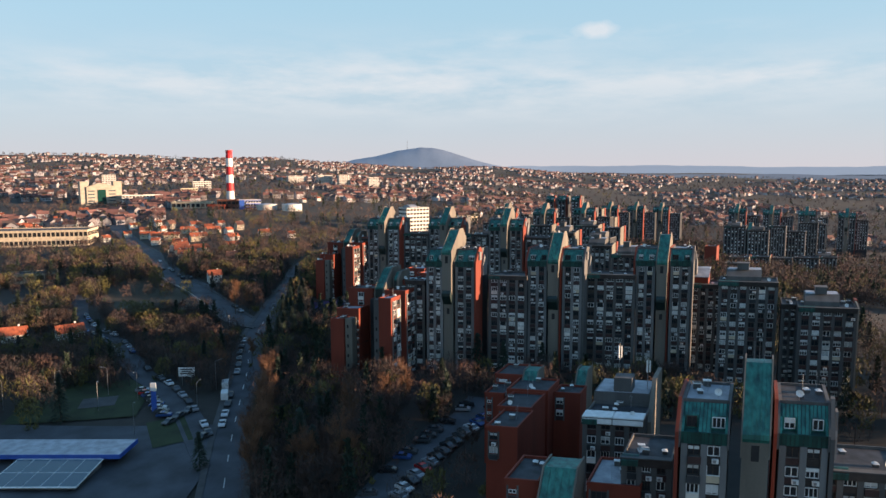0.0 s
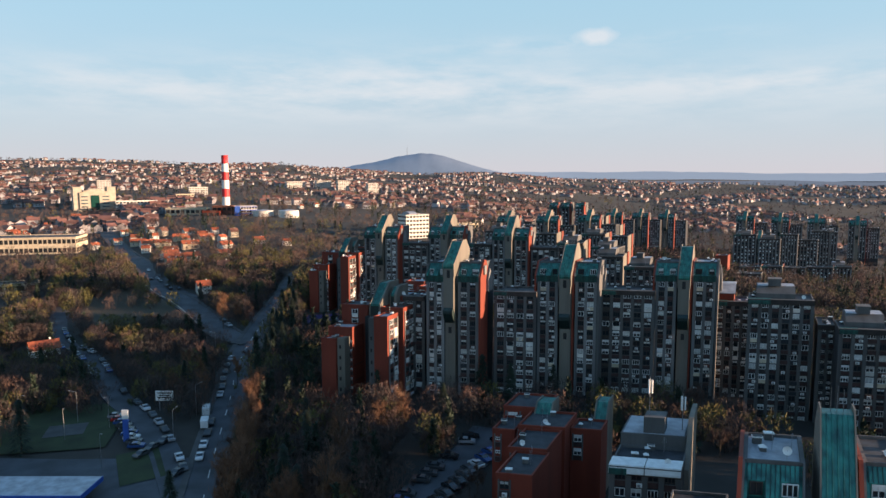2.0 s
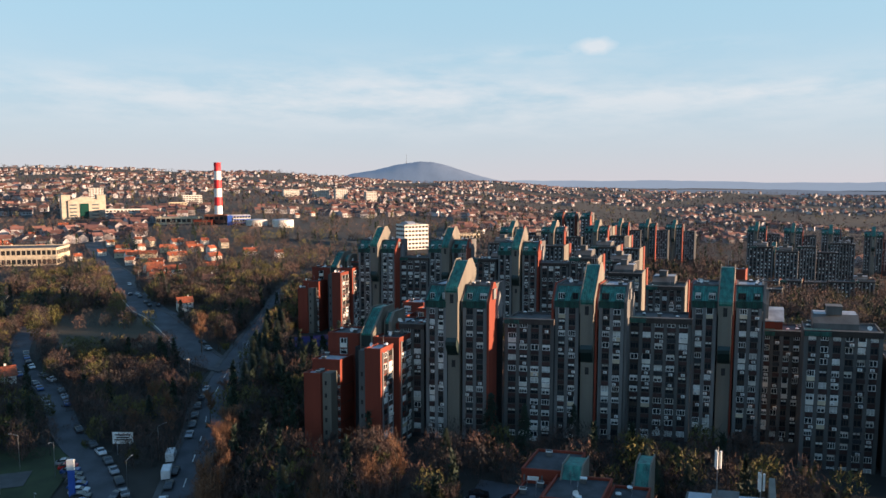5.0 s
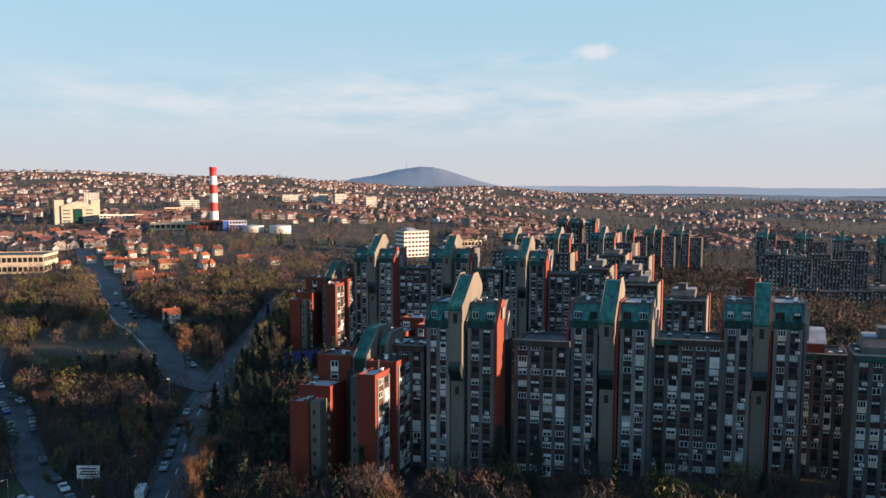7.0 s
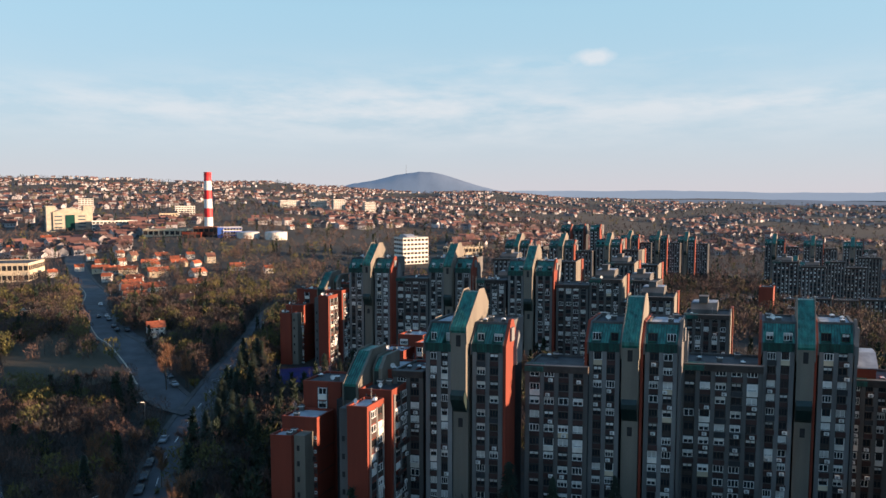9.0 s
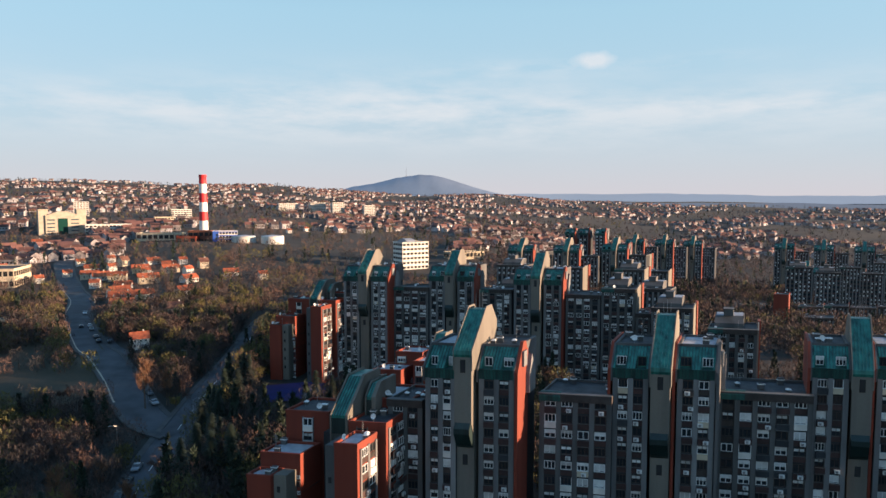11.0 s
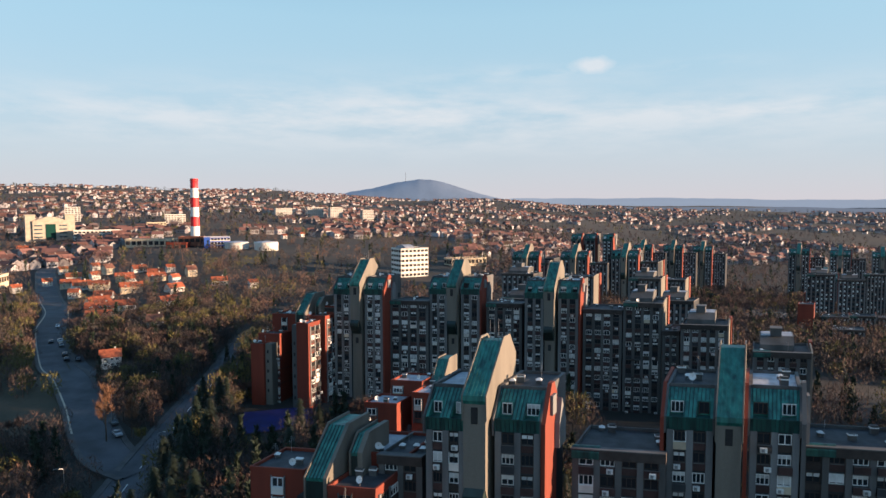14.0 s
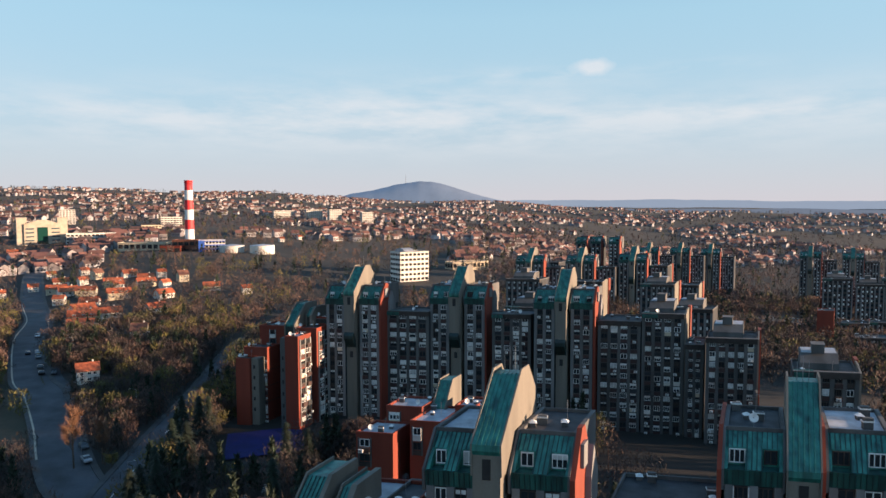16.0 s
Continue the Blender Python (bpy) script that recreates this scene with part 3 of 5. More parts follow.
def slab(loc, w, depth, floors, bays, rng, red_right=False, penthouse=False, label=""):
    """A plain flat-roofed apartment block."""
    top = floors * FL
    t = empty("apartment_block", loc, label or "grey flat-roofed apartment block with many balconies", "apartment block", "estate blocks")
    g = Geo()
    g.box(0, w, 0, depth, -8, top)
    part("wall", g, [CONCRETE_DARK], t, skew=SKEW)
    facade(t, sk(0, 0), sk(w, 0), 0, floors, bays, rng, pilaster=0.85)
    g = Geo()
    g.box(-0.1, w + 0.1, -0.5, 0.6, top - 0.7, top + 0.55)
    g.box(-0.1, w + 0.1, -0.56, 0.64, top + 0.55, top + 0.7, 1)
    part("cornice", g, [BROWN, CONCRETE], t, skew=SKEW)
    if rng.random() < 0.7:
        g = Geo()
        e = w * rng.uniform(0.25, 0.4)
        g.prism([(0.7, top - 0.6), (-0.7, top - 0.6), (-0.72, top + 0.3), (0.3, top + 0.85), (0.7, top + 0.85)], 0.05, e)
        part("copper_edge", g, COPPER_MID, t, skew=SKEW)
    g = Geo()
    g.box(0, w, 0.6, depth, top, top + 0.08)
    part("roof_deck", g, ROOF, t, skew=SKEW)
    g = Geo()
    g.box(0, 0.25, 0.6, depth, top + 0.08, top + 0.55)
    g.box(w - 0.25, w, 0.6, depth, top + 0.08, top + 0.55)
    g.box(0.25, w - 0.25, depth - 0.25, depth, top + 0.08, top + 0.55)
    part("parapet", g, CONCRETE, t, skew=SKEW)
    if red_right:
        g = Geo()
        g.prism([(depth * 0.7, -8), (-0.1, -8), (-0.1, top + 0.6), (depth * 0.4, top + 1.4), (depth * 0.7, top + 1.4)], w + 0.12, w + 0.5)
        part("end_wall", g, FIN, t, "pale concrete end wall", skew=SKEW)
        g = Geo()
        g.prism([(depth, -8), (depth * 0.71, -8), (depth * 0.71, top + 1.6), (depth, top + 1.6)], w + 0.12, w + 0.9)
        part("gable_wall", g, RED, t, "red rendered strip of the end wall", skew=SKEW)
    if penthouse:
        g = Geo()
        px0, px1 = w * 0.12, w * 0.72
        g.prism([(depth - 0.6, top), (3.4, top), (3.4, top + 1.6), (5.2, top + 3.4), (depth - 0.6, top + 3.4)], px0, px1)
        g.box(w * 0.3, w * 0.5, 4.5, 8, top + 3.4, top + 5.2)
        g.box(w * 0.29, w * 0.51, 4.4, 8.1, top + 5.2, top + 5.4)
        part("penthouse", g, CONCRETE, t, skew=SKEW)
        g = Geo()
        g.box(px0 + 0.3, px1 - 0.3, 5.3, depth - 0.8, top + 3.4, top + 3.46)
        part("penthouse_roof", g, ROOF_PALE, t, skew=SKEW)
    roof_bits(t, 0, w, 1, depth, top + 0.08, rng, 4)
    return t


def red_block(t, x0, x1, y0, y1, z, rng, windows=True, pale=False):
    """One red rendered volume of a stepped group, with storeys of windows in its right flank."""
    g = Geo()
    g.box(x0, x1, y0, y1, -8, z)
    part("red_volume", g, RED, t, skew=SKEW)
    g = Geo()
    parapet(g, x0 - 0.06, x1 + 0.06, y0 - 0.06, y1 + 0.06, z - 0.05, 0.55, 0.3)
    part("coping", g, [RED], t, skew=SKEW)
    g = Geo()
    g.box(x0 + 0.25, x1 - 0.25, y0 + 0.25, y1 - 0.25, z, z + 0.06)
    part("roof_deck", g, ROOF_PALE if pale else rng.choice([ROOF, ROOF_PALE, ROOF]), t, skew=SKEW)
    if windows and y1 - y0 > 2.5:
        n = int((z + 2) / FL)
        facade(t, sk(x1, y0 + 0.7), sk(x1, y1 - 0.2), z - 0.6 - n * FL, n, max(1, int((y1 - y0) / 2.9)), rng, pilaster=0.5, proud=0.2, stone=CONCRETE_LIGHT)
    roof_bits(t, x0, x1, y0, y1, z + 0.06, rng, 2)


def small_shaft(t, x0, x1, y0, z0, z1, run, cheek):
    """A copper slope between two pale cheek walls, over a dark skirt and a grey shaft."""
    g = Geo()
    g.box(x0, x1, y0, y0 + run + 5, -8, z0 - 3.2)
    part("shaft", g, CONCRETE, t, skew=SKEW)
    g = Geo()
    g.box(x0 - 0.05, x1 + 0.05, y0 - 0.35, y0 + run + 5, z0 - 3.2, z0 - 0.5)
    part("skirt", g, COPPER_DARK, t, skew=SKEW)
    g = Geo()
    g.prism([(y0 + run + 5, z0 - 0.5), (y0 - 0.3, z0 - 0.5), (y0 - 0.4, z0), (y0 + run, z1), (y0 + run + 5, z1)], x0, x1)
    part("copper_roof", g, COPPER, t, skew=SKEW)
    g = Geo()
    n = max(2, int((x1 - x0) / 0.5))
    for k in range(n + 1):
        x = x0 + (x1 - x0 - 0.07) * k / n
        g.prism([(y0 + run, z1 - 0.1), (y0 - 0.4, z0 - 0.1), (y0 - 0.47, z0 + 0.04), (y0 + run - 0.05, z1 + 0.09)], x, x + 0.07)
    part("standing_seams", g, COPPER_DARK, t, skew=SKEW, kind="stuff")
    for xa, xb in ((x0 - 0.22, x0 - 0.01), (x1 + 0.01, x1 + cheek)):
        g = Geo()
        g.prism([(y0 + run + 5.2, z0 - 9), (y0 - 0.2, z0 - 9), (y0 - 0.55, z0 - 3.0), (y0 - 0.55, z0 + 0.1), (y0 + run - 0.1, z1 + 0.4), (y0 + run + 5.2, z1 + 0.4)], xa, xb)
        part("cheek_wall", g, FIN, t, skew=SKEW)


def red_group(loc, rng):
    """The stepped red blocks round a short copper-roofed shaft at the end of a row."""
    t = empty("apartment_block", loc, "stepped group of red rendered apartment blocks with flat roofs", "apartment block", "red blocks", radians(-10))
    # the lower steps beside the road
    red_block(t, -0.6, 3.6, 0, 3.4, 18.0, rng, False)
    g = Geo()
    g.box(3.7, 5.9, 0.7, 3.4, -8, 18.4)
    part("corner_pier", g, FIN, t, "pale concrete pier with small openings", skew=SKEW)
    # the pier's openings: dark blocks on the face, their shade put in as colour
    for k in range(5):
        g = Geo()
        g.box(4.3, 4.8, 0.62, 0.72, 3.0 + 3.1 * k, 4.0 + 3.1 * k)
        part("slot", g, DARK, t, skew=SKEW)
    red_block(t, -0.6, 6.6, 3.5, 9.2, 20.6, rng, False)
    for k in range(3):
        g = Geo()
        g.box(6.61, 6.66, 3.7, 9.0, 5.0 + 4.6 * k, 5.12 + 4.6 * k)
        part("joint_line", g, RED_DARK, t, skew=SKEW)
    facade(t, sk(5.95, 3.45), sk(6.6, 3.45), 18.0 - 7 * FL, 7, 1, rng, pilaster=0.04, proud=0.06)
    red_block(t, -0.7, 7.4, 10.6, 18.6, 25.8, rng)
    facade(t, sk(2.4, 10.55), sk(4.6, 10.55), 25.2 - 2 * FL, 2, 1, rng, pilaster=0.2, proud=0.1)
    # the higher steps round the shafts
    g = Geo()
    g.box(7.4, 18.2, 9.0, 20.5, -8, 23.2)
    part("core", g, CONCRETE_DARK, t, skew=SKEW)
    small_shaft(t, 11.2, 13.7, 5.6, 27.6, 33.0, 5.2, 0.5)
    small_shaft(t, 15.2, 16.2, 9.6, 29.8, 31.8, 1.6, 0.7)
    g = Geo()
    g.box(14.6, 16.3, -2.2, 2.8, -8, 25.2)
    part("corner_pier", g, CONCRETE, t, skew=SKEW)
    # same dark blocks for openings here, with no hole behind
    for k in range(6):
        g = Geo()
        g.box(15.1, 15.6, -2.28, -2.18, 2.0 + 3.4 * k, 3.0 + 3.4 * k)
        part("slot", g, DARK, t, skew=SKEW)
    red_block(t, 16.4, 20.2, -2.7, 3.3, 25.4, rng)
    red_block(t, 14.6, 21.1, 4.6, 11.2, 26.5, rng)
    facade(t, sk(16.0, 4.55), sk(18.0, 4.55), 26.1 - FL, 1, 1, rng, pilaster=0.15, proud=0.1)
    red_block(t, 14.4, 22.2, 11.4, 20.4, 28.7, rng)
    return t


def module(x, y, z, seed, gable="red", top=43.0, drop=8.3, plan=(5.9, 6.75, 3.2, 11.0, 5.9)):
    """Tower, shaft, tower; plan: the widths and the places of the three along the front."""
    rng = random.Random(seed)
    left = gable == "plain"
    mansard_tower((x, y, z), plan[0], 11, 12, rng, left=left)
    fin((x + plan[1], y - 0.5, z), plan[2], top, rng, drop)
    mansard_tower((x + plan[3], y - 0.9, z), plan[4], 11, 12, rng, gable, left=left)


# ---- the estate ----
rng = random.Random(11)
SKEW = 0.25
red_group((-32.9, 202.0, -1.2), rng)
slab((-10.3, 209, 0), 6.2, 10, 10, 2, rng)
module(-3.6, 205, 0, 12, "red", 44.0, 6.3, (5.2, 5.45, 2.9, 9.0, 5.9))
slab((15.9, 206, -0.8), 12.0, 10, 11, 4, rng)
module(28.1, 205, 0, 13, "plain", 43.0, 8.2, (5.8, 6.5, 3.1, 10.6, 6.0))
slab((46.2, 206, -0.5), 15.2, 10, 11, 5, rng)
module(61.8, 205, 0, 14, "plain", 42.4, 8.0, (5.7, 6.4, 3.1, 10.4, 6.0))
end = slab((79.2, 206, -1), 10, 10, 10, 4, rng)
g = Geo()
g.prism([(9, 27.5), (1.2, 27.5), (1.2, 30.2), (5, 32.2), (9, 32.2)], 0.2, 5.2)
part("roof_house", g, RED, end, "red rendered roof house", skew=SKEW)
g = Geo()
g.prism([(9.2, 32.22), (5, 32.22), (0.8, 30.1), (0.8, 30.3), (5, 32.5), (9.2, 32.5)], 0, 5.5)
part("roof_sheet", g, ROOF_PALE, end, "pale sheet roof", skew=SKEW)
# second row
red_group((-61.3, 325.5, 0.6), rng)
slab((-41.5, 334, 1), 5.2, 10, 10, 2, rng)
module(-36.2, 330, 1, 22, "red", 43.5, 7.0, (5.6, 6.0, 3.0, 9.8, 5.9))
slab((-18.6, 331, 1), 12.6, 10, 11, 4, rng)
module(-5.8, 330, 1, 23, "red", 43.5, 7.5, (5.6, 6.1, 3.0, 10.0, 5.9))
slab((12.0, 325, 1), 11.0, 10, 11, 4, rng)
module(23.3, 320, 1, 31, "red", 43.5, 7.5, (5.6, 6.1, 3.0, 10.0, 5.9))
# blocks with penthouses
slab((81.5, 190, -3.0), 16.0, 11, 12, 6, rng, penthouse=True)
slab((98.0, 186, -3.5), 4.5, 11, 10, 2, rng)
slab((97.5, 176, -5.0), 14.5, 11, 11, 5, rng, red_right=True, penthouse=True)
slab((40.8, 319, 0), 11.4, 12, 11, 4, rng)
slab((63.0, 313, 0), 4.6, 12, 9, 2, rng)
slab((52.4, 317, -0.5), 11.0, 12, 12, 4, rng, red_right=True, penthouse=True)
slab((66.5, 308, 0), 12.5, 12, 10, 5, rng, red_right=True, penthouse=True)
slab((71.0, 273, 0), 12.5, 12, 10, 5, rng, red_right=True, penthouse=True)
module(34.6, 86.5, -7.6, 41, "plain", 43.2, 8.6, (6.0, 8.2, 3.4, 13.0, 6.1))


def low_group(loc, blocks, fins_at, rng, label):
    """Stepped low red volumes with small copper-roofed shafts."""
    t = empty("apartment_block", loc, label, "apartment block", "red blocks")
    for x0, x1, y0, y1, z in blocks:
        red_block(t, x0, x1, y0, y1, z, rng, windows=False, pale="pale" in label)
        facade(t, sk(x0 + 0.3, y0), sk(x0 + (x1 - x0) * 0.42, y0), z - 0.6 - 2 * FL, 2, 1, rng, pilaster=0.3, proud=0.1)
    for x0, x1, y0, z in fins_at:
        g = Geo()
        g.prism([(y0 + 7, -6), (y0, -6), (y0, z - 4.6), (y0 + 3.2, z), (y0 + 7, z)], x0, x1)
        for k in range(1, 5):
            x = x0 + (x1 - x0) * k / 5
            g.prism([(y0 + 3.2, z - 0.1), (y0, z - 4.7), (y0 - 0.08, z - 4.6), (y0 + 3.15, z + 0.09)], x - 0.04, x + 0.04)
        part("copper_roof", g, COPPER, t, skew=SKEW)
        for xa, xb in ((x0 - 0.25, x0 - 0.01), (x1 + 0.01, x1 + 0.25)):
            g = Geo()
            g.prism([(y0 + 7.2, -6), (y0 - 0.2, -6), (y0 - 0.3, z - 4.4), (y0 + 3.1, z + 0.35), (y0 + 7.2, z + 0.35)], xa, xb)
            part("cheek_wall", g, FIN, t, skew=SKEW)
    return t


rng = random.Random(8)
# two unseen blocks, added off to the right to shade the low group
slab((100, 117, -4), 15, 34, 13, 5, rng)
slab((86.5, 104, -4), 14, 13, 12, 5, rng)
# the low blocks that stand nearest at the start
low_group((14, 152, -5), [(0, 8.5, 0, 9, 19.5), (0.6, 5.0, -8, -0.1, 17.5), (6, 15, -9, -0.1, 19), (7.5, 14.5, -19, -9.1, 18.5), (9, 15, -29, -19.1, 18), (15.1, 21, -5, 0.9, 17.5)],
          [(7, 10, -3, 21.0), (18.2, 20.4, 1, 20.6)], rng, "low stepped red apartment blocks with flat felt roofs")
near = slab((27.5, 117, -5), 10.8, 9, 8, 4, rng, label="low grey apartment block with a white-edged roof")
g = Geo()
g.prism([(2.6, 22.1), (-0.7, 21.6), (-0.7, 21.9), (-0.4, 22.9), (2.6, 23.0)], 0, 5.3)
part("white_eave", g, WHITE, near, "white sheet metal eave", skew=SKEW)
g = Geo()
g.prism([(2.6, 22.1), (-0.7, 21.6), (-0.7, 21.9), (-0.4, 22.9), (2.6, 23.0)], 5.45, 10.8)
part("white_eave", g, WHITE, near, "white sheet metal eave", skew=SKEW)
g = Geo()
g.box(0, 10.5, 9.1, 18, -6, 24.5)
g.box(3.6, 7.0, 9.6, 13, 24.5, 27.3)
part("upper_storey", g, CONCRETE, near, skew=SKEW)
g = Geo()
g.box(0.3, 10.2, 9.4, 17.7, 24.5, 24.56)
part("roof_deck", g, ROOF_PALE, near, skew=SKEW)
g = Geo()
g.prism([(18, -6), (5, -6), (5, 20.5), (10.5, 27.4), (18, 27.4)], 10.7, 11.5)
part("gable_wall", g, FIN, near, "pale end wall with a sloping top", skew=SKEW)
for xa, ya in ((4.2, 11.5), (9.6, 12.0)):
    g = Geo()
    g.tube((0, 0, 0), (0, 0, 6.5), 0.08, 0.05, 6)
    for k in range(3):
        w = 2.1 * k
        c = Vector((0.35 * math.cos(w), 0.35 * math.sin(w), 0))
        g.tube(c + Vector((0, 0, 3.6)), c + Vector((0, 0, 5.9)), 0.14, 0.14, 6, 1, True)
        g.tube((0, 0, 4), c + Vector((0, 0, 4)), 0.03, 0.03, 4)
    p = sk(xa, ya)
    piece("antenna_mast", g.mesh("antenna_mast", [METAL, WHITE]), near, (p[0], p[1], 27.3 if xa < 7 else 24.5))
low_group((11.4, 97, -7.2), [(0, 5.2, 0, 9, 22), (12, 20, 2, 12, 21.5)], [(6.2, 11.0, -3.5, 25)], rng, "low red apartment block with a broad copper roof")
slab((29.4, 97, -6.6), 7.4, 10, 9, 3, rng)
slab((54.6, 88.5, -7.4), 14, 10, 10, 5, rng)
# a low group behind the first row
low_group((-18, 256, 0.8), [(0, 7, 0, 7, 20), (2, 9, 7.1, 14, 23), (9.2, 15, 2, 12, 22), (15.1, 19, 8, 14, 23.5)], [(9.5, 11.8, 11, 27)], rng,
          "low stepped red apartment blocks with pale sheet roofs")

# farther rows of the estate
FAR[0] = True
SKEW = 0.36
far_rng = random.Random(77)
for x, y, zt in ((52, 560, 35.5), (84, 560, 35.5), (118, 562, 36), (186, 752, 28), (216, 755, 27.5), (247, 762, 26), (307, 700, 27.5), (343, 700, 26), (380, 700, 24.5), (416, 690, 23), (285, 620, 14)):
    module(x - 8, y, zt - 43.0, far_rng.randint(0, 999), "red")
    slab((x + 10.4, y + 1, zt - 43.0), 12.5, 10, 11, 5, far_rng)
for x, y, zt, fl in ((62, 585, 24, 9), (140, 600, 20, 9), (228, 540, 17, 12), (246, 536, 14, 11), (264, 540, 17, 12), (216, 500, -3, 7), (232, 502, -3, 7), (250, 502, -4, 7), (268, 504, -4, 7), (284, 506, -4, 7), (190, 445, 0, 6), (282, 548, 12, 10), (60, 470, 24, 9),
                     (28, 455, 27, 9), (88, 440, 26, 9), (112, 470, 22, 8), (300, 560, 18, 12), (150, 700, 22, 12), (340, 620, 12, 10), (20, 372, 26, 9), (82, 380, 24, 9)):
    slab((x, y, zt - fl * FL), far_rng.uniform(13, 17), 11, fl, 6, far_rng, red_right=far_rng.random() < 0.3, penthouse=far_rng.random() < 0.4)
for x, y in ((100, 650), (112, 653), (124, 646)):
    t = mansard_tower((x, y, 0), 7.5, 12, 12, far_rng, "red", "apartment tower with sunlit red gable walls")
for x, y in ((238, 560), (330, 700), (186, 470)):
    t = empty("apartment_block", (x, y, hgt(x, y)), "red rendered apartment block far off", "apartment block", "red blocks")
    red_block(t, 0, 8, 0, 10, 17, far_rng, False)
FAR[0] = False
SKEW = 0.25

# ---- roads ----
def curve_pts(pts, step=4.0):
    out = []
    p = [Vector((*a, 0)) for a in pts]
    p = [p[0] * 2 - p[1]] + p + [p[-1] * 2 - p[-2]]
    for i in range(1, len(p) - 2):
        n = max(2, int((p[i + 1] - p[i]).length / step))
        for k in range(n):
            t = k / n
            out.append(0.5 * (2 * p[i] + (p[i + 1] - p[i - 1]) * t + (2 * p[i - 1] - 5 * p[i] + 4 * p[i + 1] - p[i + 2]) * t * t
                              + (3 * p[i] - p[i - 1] - 3 * p[i + 1] + p[i + 2]) * t ** 3))
    out.append(p[-2])
    return out


ROADS = []


def strip(pts, off0, off1, lift, mi=0, thick=0.0, g=None, dash=None):
    g = g or Geo()
    rows_, run = [], 0.0
    for i, c in enumerate(pts):
        d = (pts[min(i + 1, len(pts) - 1)] - pts[max(i - 1, 0)]).normalized()
        nrm = Vector((d.y, -d.x, 0))
        a, b = c + nrm * off0, c + nrm * off1
        zc = hgt(c.x, c.y) + lift
        rows_.append(((a.x, a.y, zc), (b.x, b.y, zc)))
    for i in range(len(rows_) - 1):
        if dash and i % dash:
            continue
        (a, b), (c, d) = rows_[i], rows_[i + 1]
        g.poly([a, b, d, c], mi)
        if thick:
            g.poly([(a[0], a[1], a[2] - thick), a, c, (c[0], c[1], c[2] - thick)], mi)
            g.poly([b, (b[0], b[1], b[2] - thick), (d[0], d[1], d[2] - thick), d], mi)
    return g


def road(pts, width, label, walks=True, lift=0.40):
    c = curve_pts(pts)
    ROADS.append((c, width / 2 + (2.2 if walks else 0.5)))
    g = strip(c, -width / 2, width / 2, lift, 0, 0.5)
    ob = part("road", g, ASPHALT, None, label, kind="structure")
    if walks:
        for s in (-1, 1):
            a, b = sorted((s * (width / 2 + 0.02), s * (width / 2 + 1.6)))
            part("pavement", strip(c, a, b, lift + 0.14, 0, 0.6), PAVING, None, "grey paved footway beside the road", kind="structure")
    return c


main_road = road([(-36, 95), (-48, 142), (-56, 175), (-66, 222), (-71, 241), (-75, 267), (-78, 296), (-80, 323), (-82, 356), (-88, 420), (-80, 480)], 8.5, "grey asphalt road between trees", lift=0.42)
part("lane_marking", strip(main_road, -0.12, 0.12, 0.45, dash=3), PAINT, None, "white dashed centre line", kind="structure")
hill_road = road([(-75, 278), (-87, 286), (-100, 303), (-113, 323), (-134, 352), (-145, 364), (-161, 388), (-175, 410), (-191, 437), (-210, 476), (-243, 525), (-292, 604), (-324, 661), (-350, 740)], 10.5, "grey asphalt road curving uphill", lift=0.46)
part("kerb", strip(hill_road[8:70], -5.75, -5.24, 0.66, 0, 0.3), WALL_SAND, None, "pale kerb along the hill road", kind="structure")
part("lay_by", strip(hill_road[18:42], 5.2, 9.5, 0.47, 0, 0.5), ASPHALT, None, "widened asphalt verge of the hill road", kind="structure")
street = road([(-54, 152), (-63, 168), (-73, 185), (-87, 204), (-102, 220), (-130, 258), (-147, 273), (-164, 296), (-184, 335)], 7.5, "grey asphalt side street with parked cars", False, lift=0.40)
lot_lane = road([(-15, 120), (-9, 136), (-2, 150), (4, 161), (9, 169), (14, 182)], 11, "dark asphalt parking lane between the blocks", False, lift=0.36)


def pad(x0, x1, y0, y1, lift, material, name, label, n=8, rot=0.0):
    g = Geo()
    cx, cy = (x0 + x1) / 2, (y0 + y1) / 2
    def pt(x, y):
        dx, dy = x - cx, y - cy
        X, Y = cx + dx * math.cos(rot) - dy * math.sin(rot), cy + dx * math.sin(rot) + dy * math.cos(rot)
        return (X, Y, hgt(X, Y) + lift)
    for i in range(n):
        for k in range(n):
            xa, xb = x0 + (x1 - x0) * i / n, x0 + (x1 - x0) * (i + 1) / n
            ya, yb = y0 + (y1 - y0) * k / n, y0 + (y1 - y0) * (k + 1) / n
            g.poly([pt(xa, ya), pt(xb, ya), pt(xb, yb), pt(xa, yb)])
    return part(name, g, material, None, label, kind="structure")


pad(-124, -55, 128, 177, 0.34, ASPHALT, "forecourt", "grey asphalt filling station forecourt")
pad(-60, -40, 302, 320, 0.5, COURT, "sports_court", "deep blue sports court", rot=0.25)
pad(186, 232, 545, 578, 1.0, ASPHALT, "car_park", "dark asphalt car park")
GRASS = mat("mown_grass", (0.036, 0.052, 0.018), 0.95, 0.25, 0.15, 2.0)
pad(-78, -68, 164, 182, 0.5, GRASS, "grass_island", "mown grass island beside the forecourt", 4, 0.5)
pad(-125, -90, 180, 212, 0.36, GRASS, "lawn", "mown lawn beside the filling station", 6, 0.2)
pad(-108, -98, 190, 198, 0.5, PAVING, "playground", "small paved play area", 3, 0.3)
pad(-171, -127, 290, 385, 0.35, mat("dry_field", (0.07, 0.052, 0.032), 0.95, 0.3, 0.05, 0.8, tint=(0.028, 0.028, 0.015)), "field", "dry brown field", 8, 0.62)


